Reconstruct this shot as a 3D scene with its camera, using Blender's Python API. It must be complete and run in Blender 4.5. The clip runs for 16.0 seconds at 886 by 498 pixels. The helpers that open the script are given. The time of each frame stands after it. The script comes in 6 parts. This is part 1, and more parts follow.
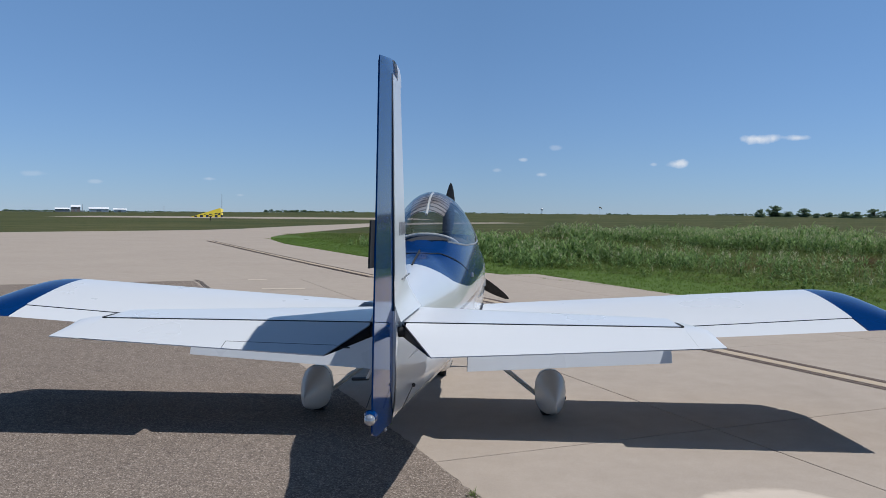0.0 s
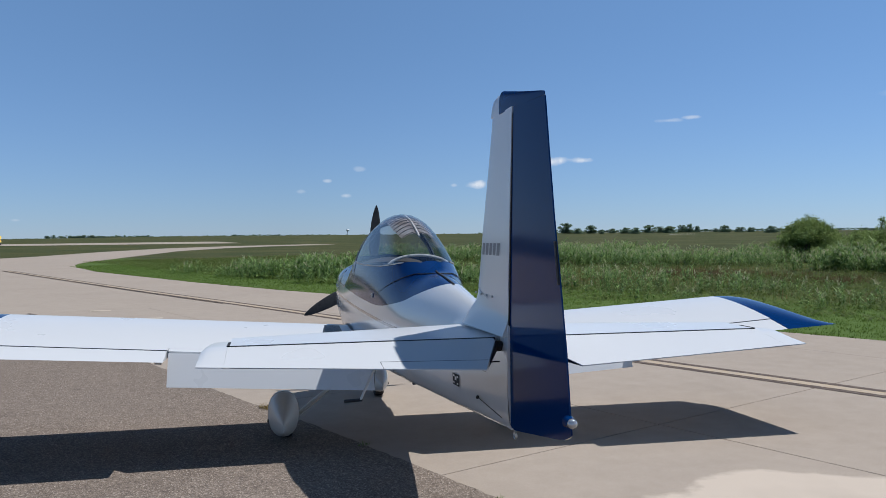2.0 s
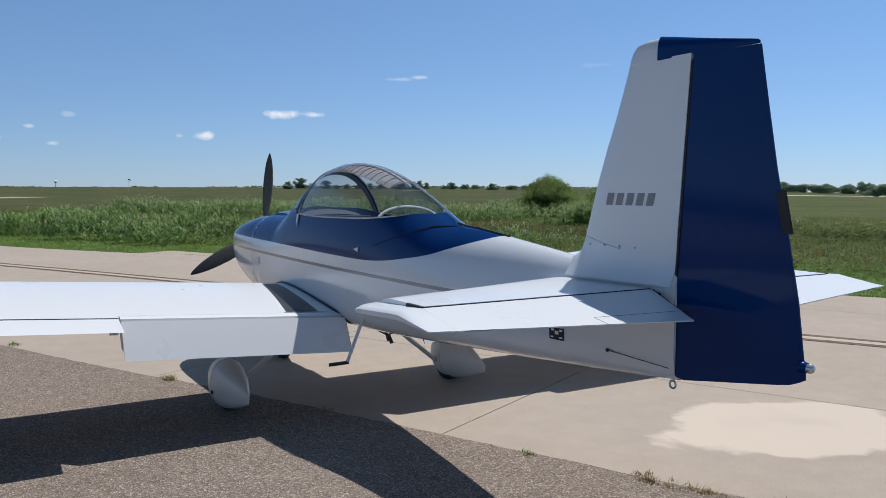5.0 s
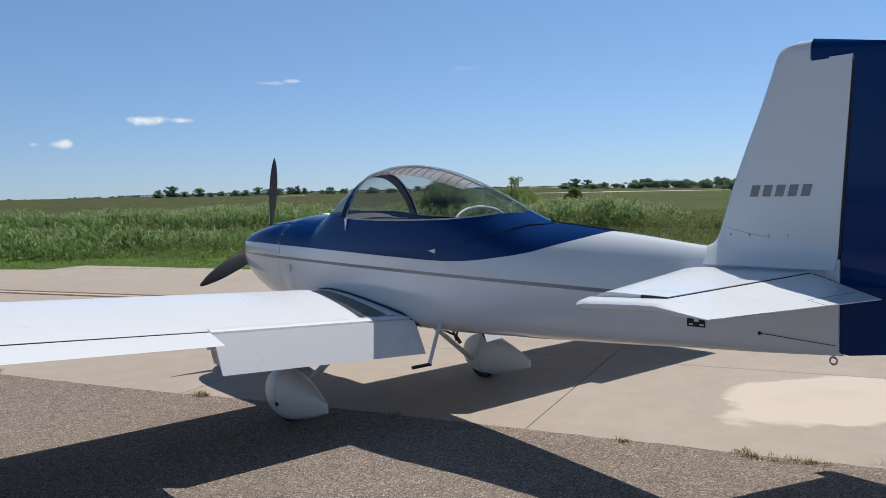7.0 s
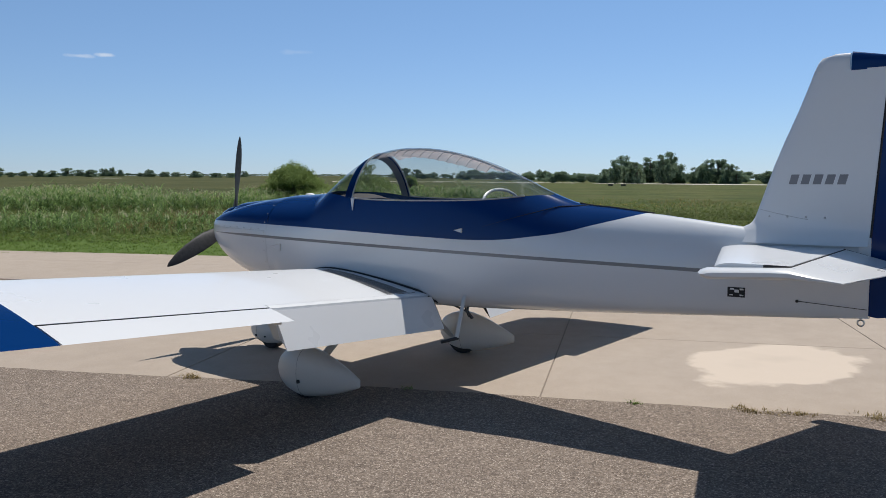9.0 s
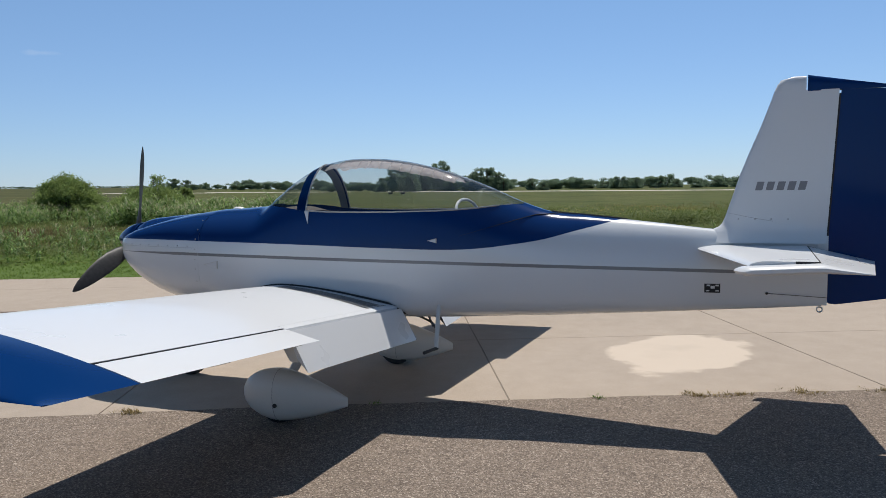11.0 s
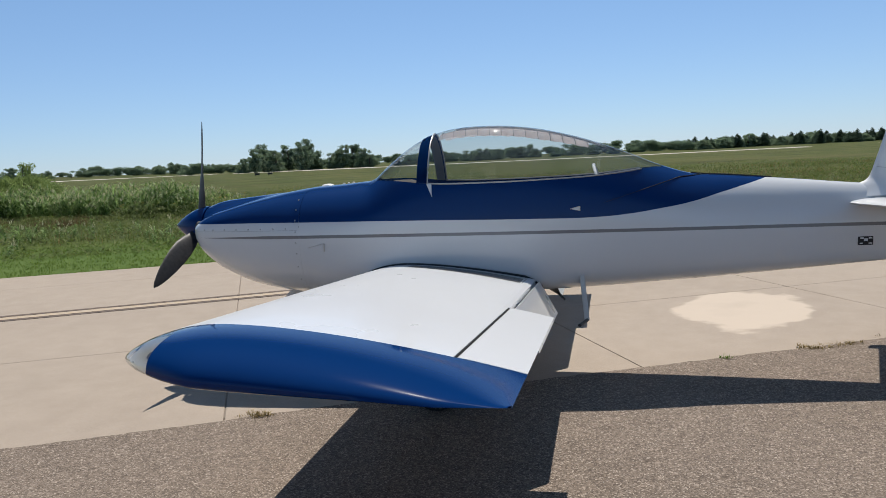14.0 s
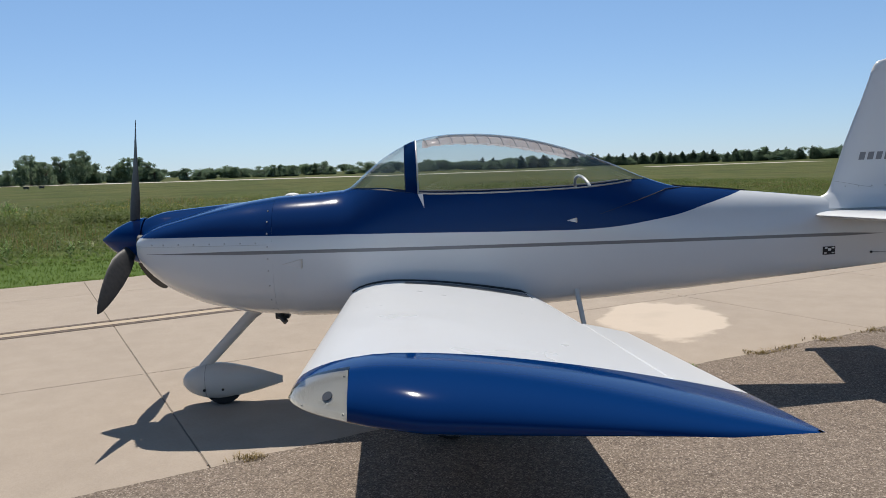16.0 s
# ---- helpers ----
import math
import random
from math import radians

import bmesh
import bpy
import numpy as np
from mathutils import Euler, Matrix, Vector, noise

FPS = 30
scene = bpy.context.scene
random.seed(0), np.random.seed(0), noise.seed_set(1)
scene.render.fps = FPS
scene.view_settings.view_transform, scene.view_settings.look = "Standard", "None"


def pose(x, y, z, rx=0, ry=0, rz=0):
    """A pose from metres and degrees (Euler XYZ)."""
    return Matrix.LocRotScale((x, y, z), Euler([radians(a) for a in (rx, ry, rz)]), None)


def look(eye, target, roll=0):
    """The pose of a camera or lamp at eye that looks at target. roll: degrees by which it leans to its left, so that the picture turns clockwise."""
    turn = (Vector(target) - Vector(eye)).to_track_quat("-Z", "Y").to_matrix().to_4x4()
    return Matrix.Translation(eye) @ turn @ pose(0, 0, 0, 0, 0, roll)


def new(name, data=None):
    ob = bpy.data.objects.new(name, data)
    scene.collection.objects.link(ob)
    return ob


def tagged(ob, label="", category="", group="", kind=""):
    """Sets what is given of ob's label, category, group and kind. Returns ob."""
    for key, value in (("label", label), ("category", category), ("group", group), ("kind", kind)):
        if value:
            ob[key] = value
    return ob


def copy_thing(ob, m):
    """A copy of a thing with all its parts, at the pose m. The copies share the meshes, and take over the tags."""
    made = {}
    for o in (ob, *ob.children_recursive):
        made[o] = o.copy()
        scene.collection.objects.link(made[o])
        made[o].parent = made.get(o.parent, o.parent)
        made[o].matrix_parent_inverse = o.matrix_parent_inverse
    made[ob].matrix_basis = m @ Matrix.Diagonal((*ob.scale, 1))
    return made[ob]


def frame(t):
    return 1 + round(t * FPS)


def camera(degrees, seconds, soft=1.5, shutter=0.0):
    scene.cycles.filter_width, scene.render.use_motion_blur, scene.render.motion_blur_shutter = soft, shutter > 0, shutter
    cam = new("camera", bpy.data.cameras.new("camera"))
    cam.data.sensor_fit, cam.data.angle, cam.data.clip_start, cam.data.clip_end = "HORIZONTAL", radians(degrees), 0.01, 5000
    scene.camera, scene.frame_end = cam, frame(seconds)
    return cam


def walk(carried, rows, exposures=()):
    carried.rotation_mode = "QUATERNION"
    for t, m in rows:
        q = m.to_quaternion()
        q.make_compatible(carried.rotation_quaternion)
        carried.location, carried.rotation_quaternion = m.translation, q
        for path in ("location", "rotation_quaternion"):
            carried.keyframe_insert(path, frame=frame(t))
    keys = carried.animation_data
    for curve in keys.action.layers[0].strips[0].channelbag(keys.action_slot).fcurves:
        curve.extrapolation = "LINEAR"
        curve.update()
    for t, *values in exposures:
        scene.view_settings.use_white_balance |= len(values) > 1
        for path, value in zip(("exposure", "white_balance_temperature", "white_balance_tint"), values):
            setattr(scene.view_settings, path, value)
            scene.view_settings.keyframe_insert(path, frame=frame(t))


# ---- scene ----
from mathutils import geometry

# ---- camera: seconds, eye x y z, yaw, pitch, roll ----
cam = camera(58.74, 16.0, soft=0.8)
ROWS = [
    (0.0, 0.367, -2.657, 1.678, 2.54, -2.42, 0.62),
    (0.5, 0.022, -2.740, 1.680, -1.54, -2.18, 0.30),
    (1.0, -0.308, -2.730, 1.665, -4.63, -2.17, -0.14),
    (1.5, -0.636, -2.749, 1.683, -8.78, -1.03, -0.53),
    (2.0, -0.981, -2.779, 1.680, -11.51, -0.88, -0.48),
    (2.5, -1.255, -2.655, 1.664, -13.54, -1.23, -0.22),
    (3.0, -1.557, -2.548, 1.653, -17.57, -2.12, 0.02),
    (3.5, -1.838, -2.414, 1.660, -22.13, -3.44, -0.27),
    (6.0, -3.141, -1.533, 1.649, -34.86, -4.23, -0.67),
    (6.5, -3.442, -1.356, 1.647, -37.14, -4.55, -1.69),
    (7.0, -3.731, -1.155, 1.649, -39.55, -4.06, -1.39),
    (7.5, -4.077, -1.027, 1.652, -43.35, -4.31, -0.59),
    (8.0, -4.339, -0.832, 1.635, -46.00, -4.38, -0.07),
    (8.5, -4.609, -0.563, 1.620, -48.64, -4.47, -0.07),
    (9.0, -4.889, -0.337, 1.621, -52.04, -5.06, 0.04),
    (9.5, -5.072, -0.018, 1.616, -55.74, -4.69, 0.56),
    (12.0, -5.809, 1.442, 1.653, -72.05, -4.89, -1.62),
    (12.5, -5.828, 1.756, 1.644, -70.59, -4.82, -0.85),
    (13.0, -5.890, 2.149, 1.651, -71.40, -5.26, -1.12),
    (13.5, -5.918, 2.499, 1.654, -74.00, -6.31, -2.61),
    (14.0, -5.888, 2.852, 1.643, -77.97, -6.52, -2.93),
    (14.5, -5.886, 3.221, 1.619, -82.29, -6.72, -2.79),
    (15.0, -5.813, 3.555, 1.638, -84.99, -7.16, -2.76),
    (15.5, -5.708, 3.892, 1.643, -88.12, -6.25, -2.08),
    (16.0, -5.625, 4.250, 1.638, -93.07, -5.90, -1.92),
]
walk(cam, [(t, pose(x, y, z, 90 + pitch, 0, yaw) @ pose(0, 0, 0, 0, 0, roll)) for t, x, y, z, yaw, pitch, roll in ROWS], [(0, -0.29, 6150, 10), (3.5, -0.15, 6250, 10), (7, -0.06, 6500, 10), (9.5, -0.08, 6720, 10), (12, -0.06, 6800, 10), (16, -0.03, 6920, 10)])

# ---- world, sun ----
SUN_WAY = Vector((0.46, 0.08, 1.0)).normalized()
world = bpy.data.worlds.new("world")
scene.world = world
world.use_nodes = True
wn, wl = world.node_tree.nodes, world.node_tree.links
sky = wn.new("ShaderNodeTexSky")
sky.sky_type = "NISHITA"
sky.sun_disc = False
sky.sun_elevation = math.asin(SUN_WAY.z)
sky.sun_rotation = math.atan2(SUN_WAY.x, SUN_WAY.y)
sky.altitude = 300
sky.air_density, sky.dust_density, sky.ozone_density = 1.0, 0.0, 2.0
tint = wn.new("ShaderNodeMix")
tint.data_type, tint.blend_type = "RGBA", "MULTIPLY"
tint.inputs[0].default_value = 1.0
tint.inputs[7].default_value = (0.755, 0.95, 1.205, 1)
wl.new(sky.outputs["Color"], tint.inputs[6])
haze = wn.new("ShaderNodeMix")
haze.data_type = "RGBA"
haze.inputs[0].default_value = 0.4
haze.inputs[7].default_value = (4.0, 6.3, 9.6, 1)
wl.new(tint.outputs[2], haze.inputs[6])
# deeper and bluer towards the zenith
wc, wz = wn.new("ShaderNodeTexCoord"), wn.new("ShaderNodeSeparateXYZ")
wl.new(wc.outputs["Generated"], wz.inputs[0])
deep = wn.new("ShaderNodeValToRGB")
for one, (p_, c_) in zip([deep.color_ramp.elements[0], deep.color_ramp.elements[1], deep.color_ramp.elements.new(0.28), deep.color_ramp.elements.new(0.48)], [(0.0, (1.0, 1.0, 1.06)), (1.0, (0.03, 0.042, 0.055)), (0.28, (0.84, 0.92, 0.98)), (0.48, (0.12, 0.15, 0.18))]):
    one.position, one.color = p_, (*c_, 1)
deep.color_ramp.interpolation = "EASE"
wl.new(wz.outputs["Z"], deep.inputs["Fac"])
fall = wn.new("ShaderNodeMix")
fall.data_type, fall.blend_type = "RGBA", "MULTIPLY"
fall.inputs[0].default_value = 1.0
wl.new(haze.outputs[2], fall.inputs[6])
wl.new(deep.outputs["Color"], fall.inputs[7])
# a little brighter towards east and west
side = wn.new("ShaderNodeMath")
side.operation = "MULTIPLY_ADD"
side.inputs[1].default_value, side.inputs[2].default_value = 0.25, 0.99
sunward = wn.new("ShaderNodeMath")
sunward.operation = "ABSOLUTE"
wl.new(wz.outputs["X"], sunward.inputs[0])
wl.new(sunward.outputs[0], side.inputs[0])
east = wn.new("ShaderNodeVectorMath")
east.operation = "SCALE"
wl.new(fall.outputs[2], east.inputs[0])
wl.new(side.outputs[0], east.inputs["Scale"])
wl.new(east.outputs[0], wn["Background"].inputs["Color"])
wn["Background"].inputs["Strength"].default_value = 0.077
sun = new("sun", bpy.data.lights.new("sun", "SUN"))
sun.data.energy, sun.data.angle, sun.data.color = 5.0, radians(0.55), (1.0, 0.965, 0.91)
sun.matrix_world = look(SUN_WAY * 60, (0, 0, 0))
scene.view_settings.exposure = 0.0


# ---- materials ----
def material(name, color, rough=0.5, metal=0.0, coat=0.0, spec=0.5):
    """A node material; returns it with its nodes, links and shader."""
    m = bpy.data.materials.new(name)
    m.use_nodes = True
    n, l = m.node_tree.nodes, m.node_tree.links
    b = n["Principled BSDF"]
    b.inputs["Base Color"].default_value = (*color, 1)
    b.inputs["Roughness"].default_value = rough
    b.inputs["Metallic"].default_value = metal
    b.inputs["Coat Weight"].default_value = coat
    b.inputs["Coat Roughness"].default_value = 0.06
    b.inputs["Specular IOR Level"].default_value = spec
    return m, n, l, b


def coords(n, l, kind="Object", scale=1.0):
    c = n.new("ShaderNodeTexCoord")
    mp = n.new("ShaderNodeMapping")
    mp.inputs["Scale"].default_value = (scale, scale, scale)
    l.new(c.outputs[kind], mp.inputs["Vector"])
    return mp.outputs["Vector"]


def world_place(n):
    return n.new("ShaderNodeNewGeometry").outputs["Position"]


def noise_of(n, l, vec, scale, detail=4.0, rough=0.55, kind="Fac"):
    t = n.new("ShaderNodeTexNoise")
    t.inputs["Scale"].default_value, t.inputs["Detail"].default_value = scale, detail
    t.inputs["Roughness"].default_value = rough
    l.new(vec, t.inputs["Vector"])
    return t.outputs[kind]


def ramp(n, l, fac, stops):
    r = n.new("ShaderNodeValToRGB")
    e = r.color_ramp.elements
    while len(e) < len(stops):
        e.new(0.5)
    for one, (p, c) in zip(e, stops):
        one.position = p
        one.color = (*c, 1) if len(c) == 3 else c
    l.new(fac, r.inputs["Fac"])
    return r.outputs["Color"]


def mix(n, l, fac, a, b, mode="MIX"):
    m = n.new("ShaderNodeMix")
    m.data_type, m.blend_type = "RGBA", mode
    for sock, v in ((m.inputs[0], fac), (m.inputs[6], a), (m.inputs[7], b)):
        if isinstance(v, (int, float)):
            sock.default_value = v
        elif isinstance(v, tuple):
            sock.default_value = (*v, 1)
        else:
            l.new(v, sock)
    return m.outputs[2]


def calc(n, l, op, a, b=None, c=None):
    m = n.new("ShaderNodeMath")
    m.operation = op
    for k, v in enumerate((a, b, c)):
        if v is None:
            continue
        if isinstance(v, (int, float)):
            m.inputs[k].default_value = v
        else:
            l.new(v, m.inputs[k])
    return m.outputs[0]


def bump(n, l, height, strength, distance, b):
    u = n.new("ShaderNodeBump")
    u.inputs["Strength"].default_value, u.inputs["Distance"].default_value = strength, distance
    l.new(height, u.inputs["Height"])
    l.new(u.outputs["Normal"], b.inputs["Normal"])


def paint(name, color, rough=0.22, coat=0.6, dirt=0.08, metal=0.0, spec=0.5):
    """Aircraft enamel: a slightly wavy sheet with faint dust and uneven gloss."""
    m, n, l, b = material(name, color, rough, metal, coat, spec)
    v = world_place(n)
    big, fine = noise_of(n, l, v, 1.7, 3), noise_of(n, l, v, 38, 5)
    both = calc(n, l, "MULTIPLY_ADD", fine, 0.4, calc(n, l, "MULTIPLY", big, 0.6))
    l.new(mix(n, l, calc(n, l, "MULTIPLY", both, dirt), color, (0.42, 0.37, 0.3)), b.inputs["Base Color"])
    l.new(calc(n, l, "MULTIPLY_ADD", big, 0.16, rough - 0.08), b.inputs["Roughness"])
    bump(n, l, big, 0.02, 0.02, b)
    return m


WHITE = (0.648, 0.665, 0.685)
BLUE = (0.0005, 0.0255, 0.117)
white_paint = paint("white_paint", WHITE, 0.3, 0.2)
grey_white_paint = paint("pant_paint", (0.58, 0.56, 0.53), 0.4, 0.2, 0.2)
blue_paint = paint("blue_paint", BLUE, 0.09, 0.0, 0.0, spec=0.16)
blue_paint.node_tree.nodes["Principled BSDF"].inputs["Coat Roughness"].default_value = 0.04
# near-black: painted shade in gaps and holes, also some truly dark parts
dark_gap = material("dark_gap", (0.012, 0.012, 0.014), 0.7)[0]
black_plastic = material("black_plastic", (0.02, 0.02, 0.022), 0.45)[0]


def livery_material():
    """White body with a blue back above a sweeping line and a thin grey pinstripe."""
    m, n, l, b = material("fuselage_livery", WHITE, 0.3, 0.0, 0.0, 0.33)
    b.inputs["Coat Roughness"].default_value = 0.05
    v = world_place(n)
    s = n.new("ShaderNodeSeparateXYZ")
    l.new(v, s.inputs[0])
    t = calc(n, l, "DIVIDE", calc(n, l, "SUBTRACT", s.outputs["Y"], 1.5), 5.0)
    f = n.new("ShaderNodeFloatCurve")
    pts = [(1.5, 1.50), (1.70, 1.425), (1.84, 1.385), (2.09, 1.318), (2.3, 1.262), (2.53, 1.225), (2.73, 1.20), (2.95, 1.188), (3.4, 1.193), (4.2, 1.213), (5.0, 1.228), (5.6, 1.238), (6.0, 1.238), (6.5, 1.235)]
    cv = f.mapping.curves[0]
    while len(cv.points) < len(pts):
        cv.points.new(0.5, 0.5)
    for p, (y, z) in zip(cv.points, pts):
        p.location = ((y - 1.5) / 5.0, z - 1.0)
    f.mapping.update()
    l.new(t, f.inputs["Value"])
    line = calc(n, l, "ADD", f.outputs["Value"], 1.0)
    is_blue = calc(n, l, "GREATER_THAN", s.outputs["Z"], line)
    mid = calc(n, l, "MULTIPLY_ADD", s.outputs["Y"], 0.0150, 1.046)
    half = calc(n, l, "MINIMUM", calc(n, l, "MINIMUM", 0.0115, calc(n, l, "MULTIPLY", calc(n, l, "SUBTRACT", s.outputs["Y"], 0.70), 0.035)), calc(n, l, "MULTIPLY", calc(n, l, "SUBTRACT", 5.93, s.outputs["Y"]), 0.02))
    stripe = calc(n, l, "LESS_THAN", calc(n, l, "ABSOLUTE", calc(n, l, "SUBTRACT", s.outputs["Z"], mid)), half)
    stripe = calc(n, l, "MULTIPLY", stripe, calc(n, l, "GREATER_THAN", s.outputs["Y"], 0.70))
    big, fine = noise_of(n, l, v, 1.7, 3), noise_of(n, l, v, 38, 5)
    dust = calc(n, l, "MULTIPLY", calc(n, l, "MULTIPLY_ADD", fine, 0.4, big), 0.06)
    c = mix(n, l, stripe, WHITE, (0.16, 0.165, 0.18))
    c = mix(n, l, is_blue, c, BLUE)
    l.new(mix(n, l, calc(n, l, "MULTIPLY", dust, calc(n, l, "SUBTRACT", 1.06, is_blue)), c, (0.42, 0.37, 0.3)), b.inputs["Base Color"])
    l.new(calc(n, l, "SUBTRACT", calc(n, l, "MULTIPLY_ADD", big, 0.05, 0.16), calc(n, l, "MULTIPLY", is_blue, 0.07)), b.inputs["Roughness"])
    l.new(calc(n, l, "MULTIPLY_ADD", is_blue, -0.27, 0.5), b.inputs["Specular IOR Level"])
    l.new(calc(n, l, "MULTIPLY_ADD", is_blue, -0.5, 0.5), b.inputs["Coat Weight"])
    return m


livery = livery_material()


def concrete_material():
    m, n, l, b = material("concrete", (0.392, 0.329, 0.266), 0.85, spec=0.25)
    v = world_place(n)
    big, mid, fine = noise_of(n, l, v, 0.35, 5), noise_of(n, l, v, 3.5, 6, 0.65), noise_of(n, l, v, 120, 3)
    rnd = n.new("ShaderNodeObjectInfo").outputs["Random"]
    c = ramp(n, l, big, [(0.3, (0.313, 0.255, 0.204)), (0.72, (0.392, 0.325, 0.263))])
    c = mix(n, l, 0.5, c, ramp(n, l, mid, [(0.35, (0.298, 0.247, 0.200)), (0.7, (0.392, 0.329, 0.270))]))
    c = mix(n, l, 0.16, c, ramp(n, l, fine, [(0.3, (0.141, 0.117, 0.094)), (0.7, (0.517, 0.454, 0.392))]))
    c = mix(n, l, calc(n, l, "MULTIPLY", rnd, 0.12), c, (0.282, 0.243, 0.204))
    # a lighter scaled patch that has dried out by the pavement's edge
    s = n.new("ShaderNodeSeparateXYZ")
    l.new(v, s.inputs[0])
    du = calc(n, l, "SUBTRACT", s.outputs["X"], 2.34)
    dv = calc(n, l, "SUBTRACT", s.outputs["Y"], 1.55)
    a = calc(n, l, "DIVIDE", calc(n, l, "MULTIPLY_ADD", du, 0.96, calc(n, l, "MULTIPLY", dv, -0.28)), 1.06)
    d = calc(n, l, "DIVIDE", calc(n, l, "MULTIPLY_ADD", du, 0.28, calc(n, l, "MULTIPLY", dv, 0.96)), 0.66)
    r = calc(n, l, "SQRT", calc(n, l, "ADD", calc(n, l, "MULTIPLY", a, a), calc(n, l, "MULTIPLY", d, d)))
    wob = noise_of(n, l, v, 2.1, 4, 0.5)
    r = calc(n, l, "ADD", r, calc(n, l, "MULTIPLY_ADD", wob, 0.9, -0.45))
    inside = ramp(n, l, r, [(0.85, (1, 1, 1)), (0.97, (0, 0, 0))])
    lane = calc(n, l, "ADD", calc(n, l, "MULTIPLY", calc(n, l, "SUBTRACT", s.outputs["X"], 0.09), 0.905), calc(n, l, "MULTIPLY", calc(n, l, "SUBTRACT", s.outputs["Y"], 2.63), 0.425))
    inside = calc(n, l, "MULTIPLY", inside, calc(n, l, "LESS_THAN", lane, 2.40))
    c = mix(n, l, calc(n, l, "MULTIPLY", inside, 0.72), c, (0.565, 0.478, 0.392))
    # broad darker stains
    st = ramp(n, l, noise_of(n, l, v, 0.9, 3), [(0.58, (0, 0, 0)), (0.75, (1, 1, 1))])
    c = mix(n, l, calc(n, l, "MULTIPLY", st, 0.2), c, (0.235, 0.196, 0.157))
    l.new(c, b.inputs["Base Color"])
    bump(n, l, calc(n, l, "ADD", fine, mid), 0.25, 0.004, b)
    return m


concrete = concrete_material()


def asphalt_material():
    m, n, l, b = material("asphalt", (0.16, 0.128, 0.105), 0.95, spec=0.1)
    v = world_place(n)
    vo = n.new("ShaderNodeTexVoronoi")
    vo.inputs["Scale"].default_value = 128
    l.new(v, vo.inputs["Vector"])
    vo2 = n.new("ShaderNodeTexVoronoi")
    vo2.inputs["Scale"].default_value = 62
    l.new(v, vo2.inputs["Vector"])
    big, mid = noise_of(n, l, v, 0.5, 5), noise_of(n, l, v, 6, 5, 0.6)
    s = n.new("ShaderNodeSeparateColor")
    l.new(vo.outputs["Color"], s.inputs[0])
    s2 = n.new("ShaderNodeSeparateColor")
    l.new(vo2.outputs["Color"], s2.inputs[0])
    c = ramp(n, l, s.outputs[0], [(0.0, (0.034, 0.027, 0.022)), (0.32, (0.120, 0.098, 0.082)), (0.68, (0.235, 0.194, 0.160)), (0.9, (0.40, 0.338, 0.285)), (1.0, (0.70, 0.61, 0.52))])
    c = mix(n, l, 0.3, c, ramp(n, l, s2.outputs[0], [(0.0, (0.060, 0.046, 0.038)), (0.6, (0.185, 0.146, 0.118)), (1.0, (0.40, 0.32, 0.26))]))
    c = mix(n, l, 0.25, c, ramp(n, l, big, [(0.3, (0.125, 0.099, 0.081)), (0.7, (0.235, 0.188, 0.152))]))
    c = mix(n, l, 0.2, c, ramp(n, l, mid, [(0.3, (0.105, 0.083, 0.068)), (0.7, (0.25, 0.20, 0.162))]))
    l.new(c, b.inputs["Base Color"])
    bump(n, l, vo.outputs["Distance"], 0.5, 0.006, b)
    return m


asphalt = asphalt_material()


